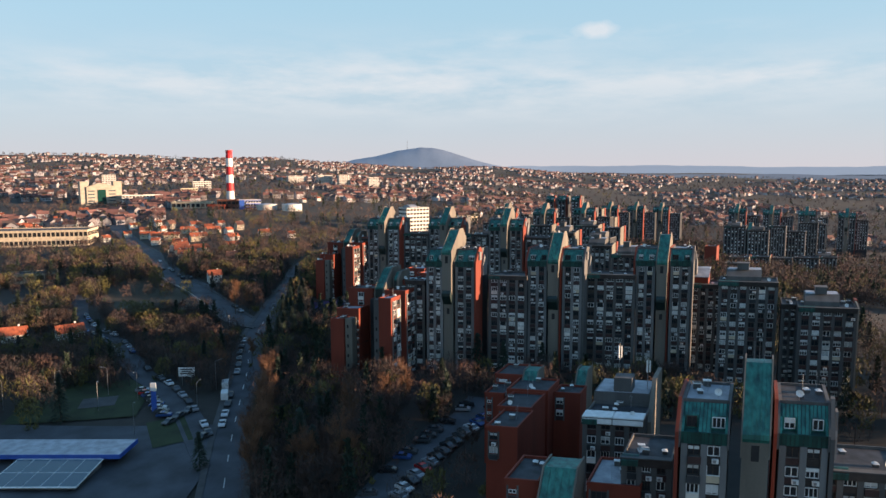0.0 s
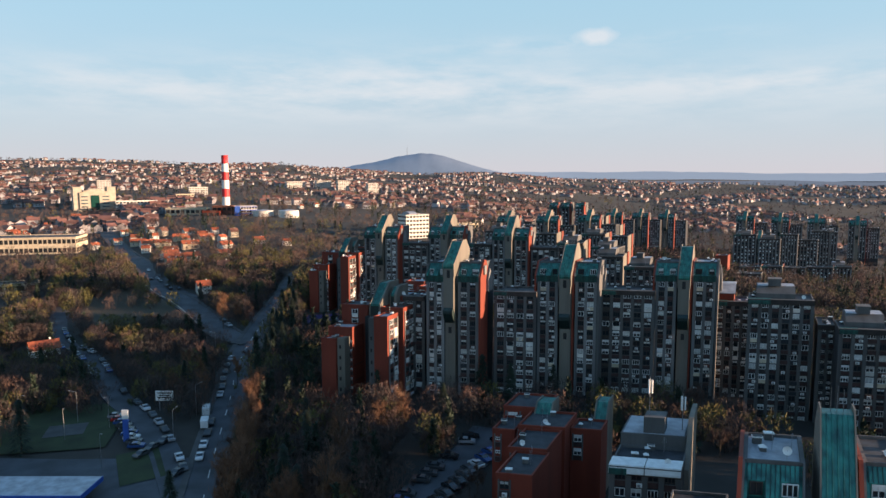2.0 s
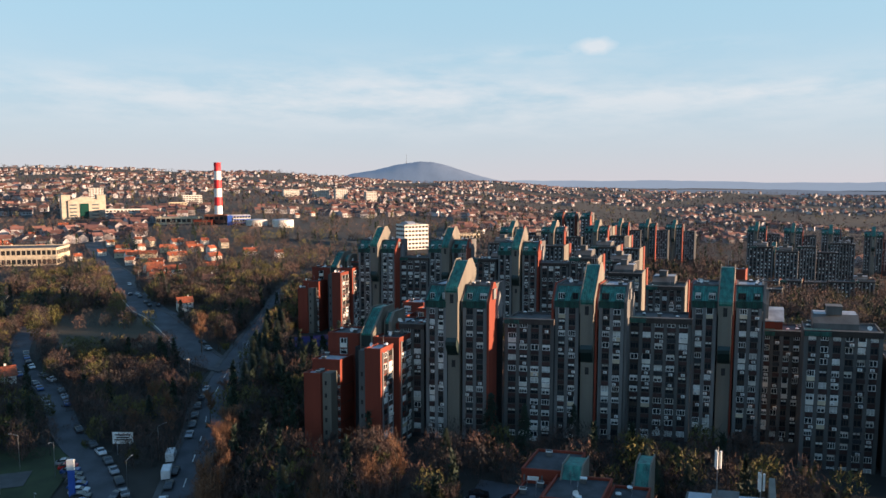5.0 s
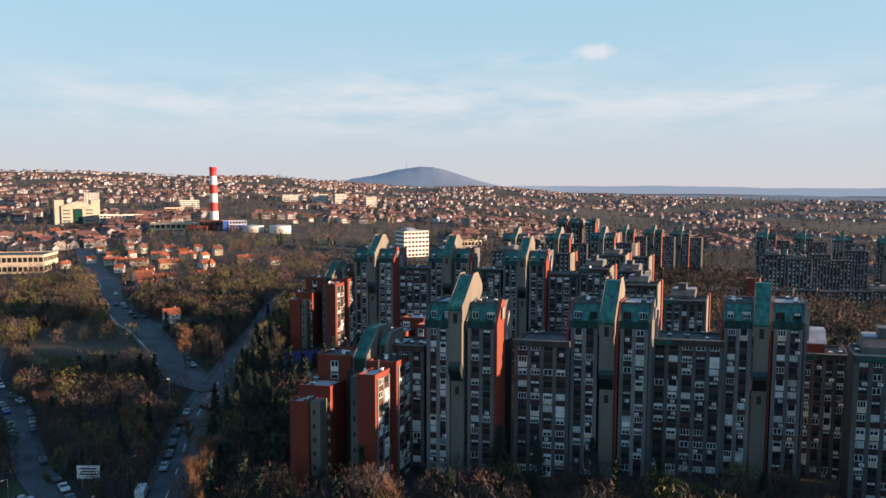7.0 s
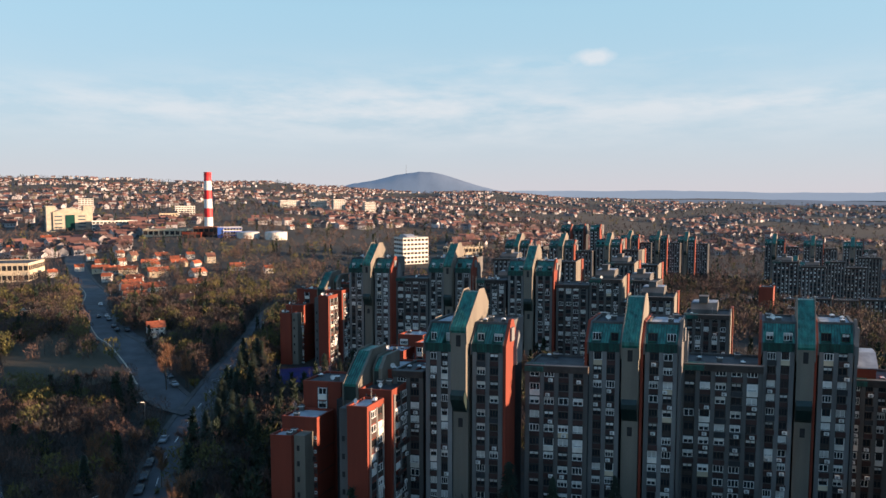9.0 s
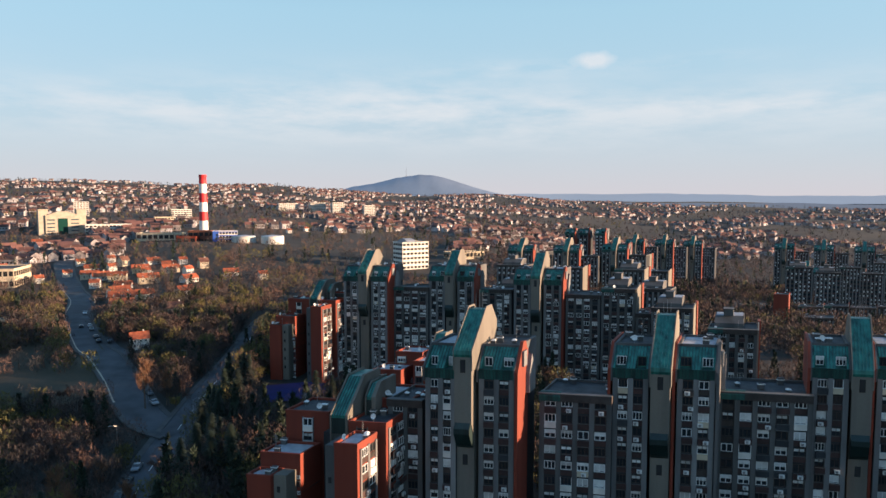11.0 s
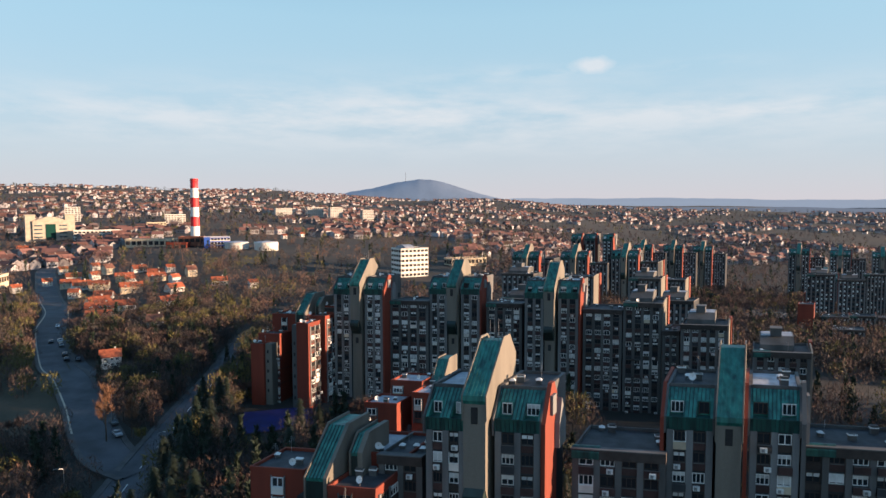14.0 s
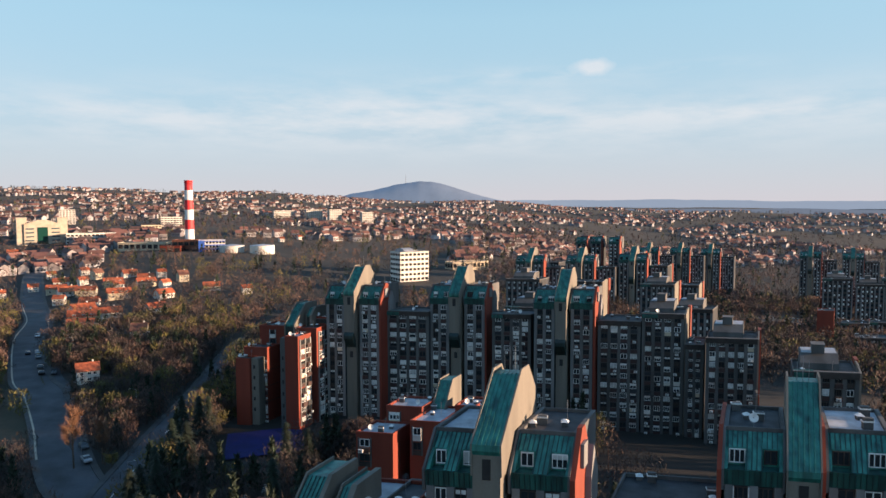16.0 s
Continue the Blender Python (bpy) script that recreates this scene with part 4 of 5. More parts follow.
# ---- cars ----
def car_proto(paint, seed, van=False):
    c = empty("van" if van else "car", (0, 0, -500), "", "van" if van else "car", "parked cars")
    w = 0.92 if not van else 1.0
    g = Geo()
    if van:
        g.prism([(2.6, 0.35), (2.6, 2.3), (2.45, 2.45), (-1.4, 2.45), (-2.1, 1.35), (-2.7, 1.05), (-2.75, 0.35)], -w, w)
    else:
        g.prism([(2.1, 0.3), (2.15, 0.85), (1.9, 1.0), (-1.0, 0.98), (-2.0, 0.8), (-2.15, 0.55), (-2.1, 0.3)], -w, w)
        g.prism([(1.0, 1.38), (0.6, 1.46), (-0.1, 1.44), (-0.25, 1.38)], -w * 0.8, w * 0.8)
    part("body", g, paint, c)
    g = Geo()
    if van:
        g.prism([(-1.38, 2.3), (-1.45, 2.32), (-2.12, 1.42), (-2.0, 1.4)], -w * 0.9, w * 0.9)
    else:
        g.prism([(1.85, 0.99), (1.05, 1.39), (-0.3, 1.39), (-1.05, 0.97)], -w * 0.86, w * 0.86)
    part("glazing", g, GLASS, c)
    gw = Geo()
    gw.tube((-0.11, 0, 0), (0.11, 0, 0), 0.32, 0.32, 10, 0, True)
    wm = gw.mesh("wheel", [RUBBER])
    for x in (-w + 0.08, w - 0.08):
        for y in (-1.35, 1.35):
            piece("wheel", wm, c, (x, y, 0.33))
    return c


def carpaint(name, color):
    return mat(name, color, 0.25, 0.05, 1, 4, metal=0.0, bump=0)


PAINTS = [("white", (0.55, 0.55, 0.56)), ("silver", (0.26, 0.27, 0.29)), ("dark grey", (0.06, 0.065, 0.07)), ("black", (0.015, 0.015, 0.017)), ("red", (0.4, 0.02, 0.02)), ("blue", (0.03, 0.07, 0.2))]
protos = []
for k, (nm, c) in enumerate(PAINTS):
    p = car_proto(carpaint(nm + "_car_paint", c), k)
    p["label"] = f"{nm} hatchback car parked beside the kerb"
    protos.append(p)
van = car_proto(carpaint("van_paint", (0.7, 0.7, 0.7)), 9, True)
van["label"] = "white delivery van parked at the roadside"
crng = random.Random(3)
used = set()


def put_car(x, y, heading, lift, proto=None):
    p = proto or crng.choices(protos, (2, 3, 6, 5, 1, 2))[0]
    m = pose(x, y, hgt(x, y) + lift, 0, 0, heading)
    if p not in used:
        used.add(p)
        p.matrix_basis = m
    else:
        copy_thing(p, m)


def along(c, off, s0, s1, gap, lift, turn=0.0, skip=0.15, only=None):
    s, last = 0.0, s0 - gap
    for i in range(len(c) - 1):
        d = c[i + 1] - c[i]
        n = max(1, int(d.length / 0.5))
        for k in range(n):
            s += d.length / n
            if s0 <= s <= s1 and s - last >= gap:
                last = s
                if crng.random() < skip:
                    continue
                q = c[i] + d * (k / n)
                nrm = Vector((d.y, -d.x, 0)).normalized()
                put_car(q.x + nrm.x * off, q.y + nrm.y * off, math.degrees(math.atan2(d.y, d.x)) - 90 + turn + (180 if crng.random() < 0.3 else 0), lift, only)


along(street, 2.6, 20, 90, 6.2, 0.42)
along(street, -5.6, 40, 66, 2.9, 0.35, 65, 0.05)
along(street, 2.6, 110, 190, 6.5, 0.42, 0, 0.3)
along(street, -2.6, 110, 190, 6.5, 0.42, 0, 0.4)
along(main_road, -3.2, 85, 170, 7.0, 0.44, 0, 0.2)
along(lot_lane, 3.6, 12, 62, 2.7, 0.38, 70, 0.3)
along(lot_lane, -3.6, 12, 62, 2.7, 0.38, 110, 0.4)
along(hill_road, 3.4, 120, 200, 9, 0.48, 0, 0.4)
put_car(-65.3, 196, -165, 0.44, van)
put_car(-68, 205, -165, 0.44, van)
for x, y, h in ((-75, 178, -20), (-74, 182, -15), (-72.5, 186, -10), (-62, 168, -20), (-142, 372, 30), (-170, 402, 210), (-97, 308, 40), (-92, 300, 40), (27, 250, 90), (34, 252, 90), (58, 262, 90), (-150, 352, 30)):
    put_car(x, y, h, 0.48)
g = Geo()
for i in range(8):
    for k in range(17):
        if crng.random() < 0.9:
            x, y = 188 + k * 2.6, 547 + i * 3.9
            z = hgt(x, y) + 1.02
            g.box(x - 0.9, x + 0.9, y - 1.6, y + 1.6, z + 0.3, z + 0.9, crng.randint(0, 3))
            g.box(x - 0.8, x + 0.8, y - 0.9, y + 1.1, z + 0.9, z + 1.4, 4, 0.25)
part("parked_cars_far", g, [p.children[0].data.materials[0] for p in protos[:4]] + [GLASS], None, "rows of small parked cars far off", kind="stuff")

# ---- filling station ----
fs = empty("filling_station", (-96, 158, hgt(-96, 158) + 0.3), "filling station with a white canopy and blue fascia", "filling station")
fz = -5.6 - fs.location.z
g = Geo()
g.box(-21, 19, -4.6, 5, fz - 0.25, fz)
part("canopy", g, ROOF_PALE, fs, "white sheet canopy roof")
g = Geo()
g.box(-21.1, 19.1, -4.75, -4.6, fz - 1.0, fz + 0.1)
g.box(19.0, 19.15, -4.6, 5, fz - 1.0, fz + 0.1)
part("fascia", g, BLUE, fs, "blue fascia")
for x in (-14, -3, 8, 16):
    g = Geo()
    g.box(x - 0.3, x + 0.3, -0.3, 0.3, 0, fz - 0.25)
    part("column", g, BLUE, fs)
    g = Geo()
    g.box(x - 0.5, x + 0.5, 1.5, 2.2, 0, 1.7)
    part("pump", g, WHITE, fs)
g = Geo()
g.prism([(-5.4, 0), (-5.4, fz - 1.0), (-17, fz - 2.2), (-17, 0)][::-1], -5, 15)
part("shop", g, CONCRETE, fs)
g = Geo()
g.prism([(-5.0, fz - 0.95), (-5.0, fz - 0.75), (-17.4, fz - 2.0), (-17.4, fz - 2.2)][::-1], -5.4, 15.4)
part("shop_roof", g, WHITE, fs)
for i in range(5):
    for k in range(2):
        g = Geo()
        x0, y0 = -5.1 + i * 4.1, -5.5 - k * 5.9
        zf = lambda y: fz - 0.74 + (y + 5.0) * 0.1008 + 0.05
        g.prism([(y0, zf(y0) - 0.04), (y0, zf(y0)), (y0 - 5.6, zf(y0 - 5.6)), (y0 - 5.6, zf(y0 - 5.6) - 0.04)][::-1], x0, x0 + 3.9)
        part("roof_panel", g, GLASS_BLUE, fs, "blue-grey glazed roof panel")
sign = empty("totem_sign", (-83, 187, hgt(-83, 187) + 0.3), "tall white and blue filling station totem sign", "sign")
g = Geo()
g.box(-0.7, 0.7, -0.2, 0.2, 0, 6.2)
part("panel", g, BLUE, sign)
g = Geo()
g.box(-0.8, 0.8, -0.26, 0.26, 6.2, 8.6)
part("head", g, WHITE, sign)
bb = empty("billboard", (-81.6, 208.4, hgt(-81.6, 208.4)), "white roadside billboard with dark bars of text", "billboard")
g = Geo()
g.box(-2.6, 2.6, -0.12, 0.12, 3.0, 6.0)
part("board", g, WHITE, bb)
for z, w in ((5.2, 2.0), (4.5, 1.6), (3.9, 2.1)):
    g = Geo()
    g.box(-w, w, -0.16, -0.12, z, z + 0.32)
    part("text_bar", g, DARK, bb)
for x in (-1.5, 1.5):
    g = Geo()
    g.tube((x, 0, -0.5), (x, 0, 3.0), 0.12, 0.12, 6)
    part("post", g, METAL, bb)


def lamp(x, y, h=9.0, rz=0.0):
    t = empty("street_lamp", (x, y, hgt(x, y)), "grey steel street lamp beside the road", "street lamp", "street lamps", rz)
    g = Geo()
    g.tube((0, 0, 0), (0, 0, h), 0.08, 0.05, 6)
    g.tube((0, 0, h), (1.6, 0, h + 0.5), 0.045, 0.035, 6)
    part("pole", g, METAL, t)
    g = Geo()
    g.box(1.5, 2.1, -0.11, 0.11, h + 0.44, h + 0.54)
    part("lamp_head", g, METAL, t)


for x, y in ((-103, 200), (-100, 188), (-117, 196), (-92, 196), (-71, 205), (-84, 260), (-93, 330), (-70, 186), (-128, 188), (-112, 335), (-82, 172), (-146, 392), (-96, 305), (-178, 430), (-72, 280)):
    lamp(x, y, 9, x * 0.7)


# ---- houses ----
def house_proto(w, d, h, pitch, wall, tile, seed):
    r = random.Random(seed)
    t = empty("house", (0, 0, -500), "", "house", "small houses")
    g = Geo()
    g.box(-w / 2, w / 2, -d / 2, d / 2, -3, h)
    for s in (-1, 1):
        x = s * w / 2
        q = [(x, -d / 2, h), (x, d / 2, h), (x, 0, h + pitch)]
        g.poly(q if s > 0 else q[::-1])
    part("wall", g, wall, t)
    g = Geo()
    o = 0.55
    k = pitch / (d / 2)
    for s in (-1, 1):
        g.prism([(0, h + pitch + 0.22), (0, h + pitch + 0.02), (s * (d / 2 + o), h - o * k + 0.02), (s * (d / 2 + o), h - o * k + 0.22)][::s], -w / 2 - o, w / 2 + o)
    part("roof", g, tile, t)
    g = Geo()
    g.box(w * 0.2, w * 0.2 + 0.7, 0.6, 1.3, h, h + pitch + 1.0)
    part("chimney", g, WALL_WHITE, t)
    for z in ([0.9] if h < 4 else [0.9, 3.7]):
        for x in (-w * 0.28, w * 0.05, w * 0.3):
            piece("window", WIN[0], t, (x, -d / 2, z))
        piece("window", WIN[0], t, (w / 2, -d * 0.2, z), math.pi / 2)
        piece("window", WIN[0], t, (w / 2, d * 0.2, z), math.pi / 2)
    return t


HP = [(house_proto(10, 8.5, 5.8, 3.2, WALL_WHITE, TILE, 1), "two-storey white house with a red tiled roof"),
      (house_proto(12, 9, 3.2, 3.0, WALL_WHITE, TILE, 2), "low white house with a red tiled roof"),
      (house_proto(9, 9, 6.2, 3.8, WALL_CREAM, TILE_BROWN, 3), "tall cream house with a brown tiled roof"),
      (house_proto(14, 8, 4.2, 2.6, WALL_CREAM, TILE, 4), "long cream house with a red tiled roof")]
hrng = random.Random(12)
seen_h = set()
PLOTS = []


def put_house(x, y, k, rz, s=0.85):
    p, lab = HP[k]
    p["label"] = lab
    m = pose(x, y, hgt(x, y) + 0.4, 0, 0, rz) @ Matrix.Scale(s, 4)
    PLOTS.append((x, y))
    if k not in seen_h:
        seen_h.add(k)
        p.matrix_basis = m
    else:
        copy_thing(p, m)


put_house(-126, 365, 0, 30, 0.7)
for x, y, k, rz in ((-180, 463, 3, 20), (-193, 486, 1, 50), (-196, 532, 3, 30), (-238, 552, 1, 40)):
    put_house(x, y, k, rz, 0.95)
for x, y, k, rz in ((-150, 263, 1, 40), (-170, 258, 1, 25), (-176, 244, 2, 50), (-135, 425, 2, 10), (-226, 522, 0, 12), (-224, 548, 3, 14),
                    (-203, 512, 1, 14), (-294, 630, 0, 40), (-311, 717, 2, 30), (-275, 641, 0, 45), (-252, 615, 2, 60), (-172, 446, 3, 15), (-174, 477, 1, 40), (-346, 707, 2, 35),
                    (-393, 753, 0, 50), (-430, 797, 1, 30), (-398, 727, 0, 60), (-365, 701, 0, 30), (-381, 765, 2, 45), (-345, 612, 0, 40), (-205, 614, 0, 35), (-208, 595, 1, 20),
                    (-183, 567, 0, 55), (-222, 578, 3, 25), (-230, 618, 1, 40), (-182, 594, 2, 40), (-126, 553, 0, 30), (-155, 488, 1, 50), (-192, 916, 0, 40), (-181, 965, 0, 40),
                    (-266, 594, 1, 30), (-250, 592, 0, 50), (-250, 561, 3, 20), (-272, 572, 0, 35)):
    put_house(x, y, k, rz)


def near_road(x, y, margin):
    for c, hw in ROADS:
        for q in c[::2]:
            if (q.x - x) ** 2 + (q.y - y) ** 2 < (hw + margin) ** 2:
                return True
    return False


tries = 0
while len(PLOTS) < 62 and tries < 4000:
    tries += 1
    y = hrng.uniform(520, 800)
    x = hrng.uniform(-0.72, -0.22) * y
    if x > -150 and hrng.random() < 0.7:
        continue
    if near_road(x, y, 5) or any((a - x) ** 2 + (b - y) ** 2 < 15 ** 2 for a, b in PLOTS) or noise.noise((x / 70, y / 70, 5)) < -0.1:
        continue
    if (-380 < x < -285 and 510 < y < 560) or (x > -330 and y > 640):
        continue
    put_house(x, y, hrng.choice((0, 0, 1, 2, 3)), hrng.choice((25, 40, 55)) + hrng.uniform(-15, 15))

# ---- landmarks ----
cx, cy = -254.8, 800
cz = hgt(cx, cy)
ch = empty("chimney_stack", (cx, cy, cz), "tall red and white striped heating plant chimney", "chimney")
h_all = 88.5 - cz
zs = [0] + [(30.5 - cz + 9.67 * k) / h_all for k in range(6)] + [1.0]
for k in range(7):
    g = Geo()
    r0, r1 = 4.6 - 0.9 * zs[k], 4.6 - 0.9 * zs[k + 1]
    g.tube((0, 0, h_all * zs[k] - (2 if k == 0 else 0)), (0, 0, h_all * zs[k + 1]), r0, r1, 20, 0, k == 6)
    part("band", g, [CONCRETE, WHITE, STRIPE_RED, WHITE, STRIPE_RED, WHITE, STRIPE_RED][k], ch, smooth=True)
for z in (0.965, 0.99):
    g = Geo()
    g.tube((0, 0, h_all * z), (0, 0, h_all * z + 0.5), 4.3, 4.3, 20, 0, True)
    part("platform", g, STRIPE_RED, ch)


def box_building(name, x, y, w, d, h, floors, cols, wall, label, blank=False, rz=0.0, z=None):
    t = empty(name, (x, y, hgt(x, y) if z is None else z), label, "building", "", rz)
    g = Geo()
    g.box(-w / 2, w / 2, -d / 2, d / 2, -5, h)
    part("wall", g, wall, t)
    g = Geo()
    parapet(g, -w / 2 - 0.2, w / 2 + 0.2, -d / 2 - 0.2, d / 2 + 0.2, h, 0.6, 0.4)
    part("parapet", g, wall, t)
    g = Geo()
    g.box(-w / 2, w / 2, -d / 2, d / 2, h, h + 0.08)
    part("roof_deck", g, ROOF, t)
    fh = h / floors
    joined = Geo()
    for side in range(0 if blank else 3):
        L = w if side == 0 else d
        n = cols if side == 0 else max(2, int(cols * d / w))
        for f in range(floors):
            for k in range(n):
                s = -L / 2 + L * (k + 0.5) / n
                gw = L / n * 0.72 / 1.5
                loc = (s, -d / 2, f * fh + fh * 0.32) if side == 0 else ((w / 2 if side == 1 else -w / 2), s, f * fh + fh * 0.32)
                if y > 950:
                    a, e = L / n * 0.36, fh * 0.5
                    q = [(-a, 0), (a, 0), (a, e), (-a, e)]
                    joined.poly([(loc[0] + u, loc[1] - 0.06, loc[2] + v) for u, v in q] if side == 0 else [(loc[0] + (0.06 if side == 1 else -0.06), loc[1] + u, loc[2] + v) for u, v in q])
                    continue
                piece("window", WIN_DARK[0], t, loc, (0, math.pi / 2, -math.pi / 2)[side], scale=(gw, 1, fh * 0.5 / 1.4))
    if joined.f:
        part("glazing", joined, GLASS, t, kind="stuff")
    return t


wb = box_building("office_building", -28, 640, 24, 16, 22, 6, 7, WALL_WHITE, "white six-storey building with rows of windows", rz=0.55, z=6)
g = Geo()
g.prism([(-8.2, 22), (8.2, 22), (8.2, 22.8), (5, 24.4), (0, 25.2), (-5, 24.4), (-8.2, 22.8)], -8, 0)
part("curved_roof", g, ROOF_PALE, wb)
box_building("factory_hall", -325, 540, 74, 30, 20, 3, 22, WALL_CREAM, "large cream concrete hall with a row of windows", rz=0.22, z=-3.5)
box_building("low_hall", -235, 372, 30, 12, 5, 1, 6, WALL_CREAM, "low cream shed with a flat roof", rz=0.4)
box_building("low_hall", -199, 408, 22, 8, 4.5, 1, 4, WALL_CREAM, "low cream shed with a flat roof", rz=0.3)
lb = box_building("civic_building", -462, 900, 36, 22, 27, 3, 3, WALL_SAND, "large pale building with a tall green glazed front", blank=True, rz=0.62, z=16)
g = Geo()
g.box(-5, 5, -11.6, -11.0, 4, 24)
part("glazed_front", g, mat("green_glass", (0.01, 0.05, 0.04), 0.15, 0.05), lb, "green glazed front")
for x in (-20, 20):
    g = Geo()
    g.box(x - 5, x + 5, -9, 9, -4, 34)
    g.box(x - 5.5, x + 5.5, -9.5, 9.5, 34, 35, 0)
    part("side_tower", g, WALL_SAND, lb)
g = Geo()
for k in range(7):
    g.box(-18 + 2.1 * k, 18 - 2.1 * k, -11.5, 4, 27 + 0.75 * k, 27.75 + 0.75 * k)
part("stepped_gable", g, WALL_SAND, lb)
for x in (-12.5, 12.5):
    g = Geo()
    for k in range(5):
        g.box(x - 4, x + 4, -11.3, -11.0, 4 + 4.4 * k, 5.4 + 4.4 * k)
    part("window_band", g, GLASS_BLUE, lb)
g = Geo()
for k in range(4):
    g.box(-28 + k, 28 - k, -26 + 3.2 * k, -11, -5, 0.8 + 1.3 * k)
part("terrace", g, WALL_SAND, lb)
box_building("office_building", -408, 905, 50, 18, 15, 4, 12, WALL_WHITE, "long white building with ribbon windows", rz=0.45, z=17)
hp = box_building("heating_plant", -226, 780, 24, 16, 15, 4, 8, WALL_WHITE, "blue and white clad heating plant building", rz=0.35, z=15)
for k in range(4):
    g = Geo()
    g.box(-12.15, 12.15, -8.15, 8.15, 3.75 * k + 3.0, 3.75 * k + 4.0)
    part("cladding_band", g, BLUE, hp, "blue cladding band")
g = Geo()
g.box(-12.2, -6.5, -8.3, 8.2, -3, 15.4)
part("stair_bay", g, BLUE, hp, "blue clad stair bay")
box_building("boiler_house", -253, 786, 22, 14, 14, 2, 4, BRICK, "brown brick boiler house under the chimney", z=16)
box_building("heating_plant", -300, 800, 46, 16, 8, 1, 8, WALL_CREAM, "long low heating plant hall", z=19)
box_building("heating_plant", -262, 776, 20, 14, 9, 1, 3, RED, "red heating plant hall", z=16)
for x in (-205, -176):
    t = empty("storage_tank", (x, 775, 13), "white cylindrical storage tank", "tank", "storage tanks")
    g = Geo()
    g.tube((0, 0, -4), (0, 0, 12.5), 11.5, 11.5, 28, 0)
    part("shell", g, WALL_WHITE, t, smooth=True)
    g = Geo()
    g.tube((0, 0, 12.5), (0, 0, 13.6), 11.5, 1.0, 28, 0, True)
    part("roof", g, ROOF_PALE, t)
for x, y, w, h, fl in ((-330, 1500, 40, 16, 5), (-270, 1510, 34, 22, 7), (-225, 1500, 26, 26, 8), (-590, 1180, 22, 22, 7), (-420, 1160, 30, 13, 4), (-385, 1010, 24, 10, 3), (-520, 1000, 28, 11, 3), (-160, 1500, 24, 24, 7), (75, 690, 30, 7, 2), (18, 720, 36, 6, 1)):
    box_building("apartment_building", x, y, w, 14, h, fl, int(w / 4), WALL_WHITE if h > 12 else WALL_CREAM, "pale flat-roofed building far off among houses", rz=0.5)

# ---- far houses ----
g = Geo()
frng = random.Random(21)
count = 0
while count < 4700:
    a, d = frng.uniform(-0.66, 0.66), 740 + 2600 * frng.random() ** 1.1
    x, y = d * math.sin(a), d * math.cos(a)
    k = noise.noise((x / 260, y / 260, 9)) + 0.4 * noise.noise((x / 80, y / 80, 4))
    if k < (-0.04 if d > 1500 else 0.06) + (0.06 if a > 0.2 else 0) or (a > 0.05 and d < 860) or (-0.4 < a < -0.15 and d < 860) or (a < -0.45 and 860 < d < 1060):
        continue
    count += 1
    w, dd, h, p = frng.uniform(8, 13), frng.uniform(7, 9.5), frng.uniform(3, 6.5), frng.uniform(2.4, 3.6)
    r = frng.choice((0.7, 0.7, 2.27, 0.2)) + frng.uniform(-0.45, 0.45)
    c, s = math.cos(r), math.sin(r)
    z = hgt(x, y) + 0.5
    T = lambda u, v, q: (x + c * u - s * v, y + s * u + c * v, z + q)
    mi = frng.choices((0, 1), (3, 1))[0]
    w, dd = w / 2, dd / 2
    B = [T(-w, -dd, -4), T(w, -dd, -4), T(w, dd, -4), T(-w, dd, -4), T(-w, -dd, h), T(w, -dd, h), T(w, dd, h), T(-w, dd, h), T(-w, 0, h + p), T(w, 0, h + p)]
    k0 = len(g.v)
    g.v += B
    for q in ((0, 1, 5, 4), (1, 2, 6, 9, 5), (2, 3, 7, 6), (3, 0, 4, 8, 7)):
        g.f.append(tuple(k0 + e for e in q))
        g.m.append(mi)
    o = 1.1
    R = [T(-w * o, -dd * 1.15, h - 0.4), T(w * o, -dd * 1.15, h - 0.4), T(w * o, 0, h + p + 0.2), T(-w * o, 0, h + p + 0.2), T(w * o, dd * 1.15, h - 0.4), T(-w * o, dd * 1.15, h - 0.4)]
    k0 = len(g.v)
    g.v += R
    mr = frng.choices((2, 3), (3, 1))[0]
    for q in ((0, 1, 2, 3), (3, 2, 4, 5)):
        g.f.append(tuple(k0 + e for e in q))
        g.m.append(mr)
    if d < 1500:
        for u in (-0.5, 0.1, 0.6):
            g.poly([T(w * u - 0.7, -dd - 0.06, 1), T(w * u + 0.7, -dd - 0.06, 1), T(w * u + 0.7, -dd - 0.06, 2.4), T(w * u - 0.7, -dd - 0.06, 2.4)], 4)
# walls and tiles are muted towards violet: distance haze painted into their colours
part("far_houses", g, [mat("hazed_white_render", (0.40, 0.38, 0.39), 0.85, 0.15, 0.1, 1, island=0.35), mat("hazed_grey_render", (0.27, 0.24, 0.245), 0.85, 0.15, 0.1, 1, island=0.3), mat("hazed_red_tiles", (0.18, 0.082, 0.066), 0.85, 0.2, 0.1, 1, island=0.4), mat("hazed_brown_tiles", (0.12, 0.08, 0.072), 0.85, 0.2, 0.1, 1, island=0.4), GLASS], None, "hundreds of white and red-roofed houses on the far slopes", kind="stuff")


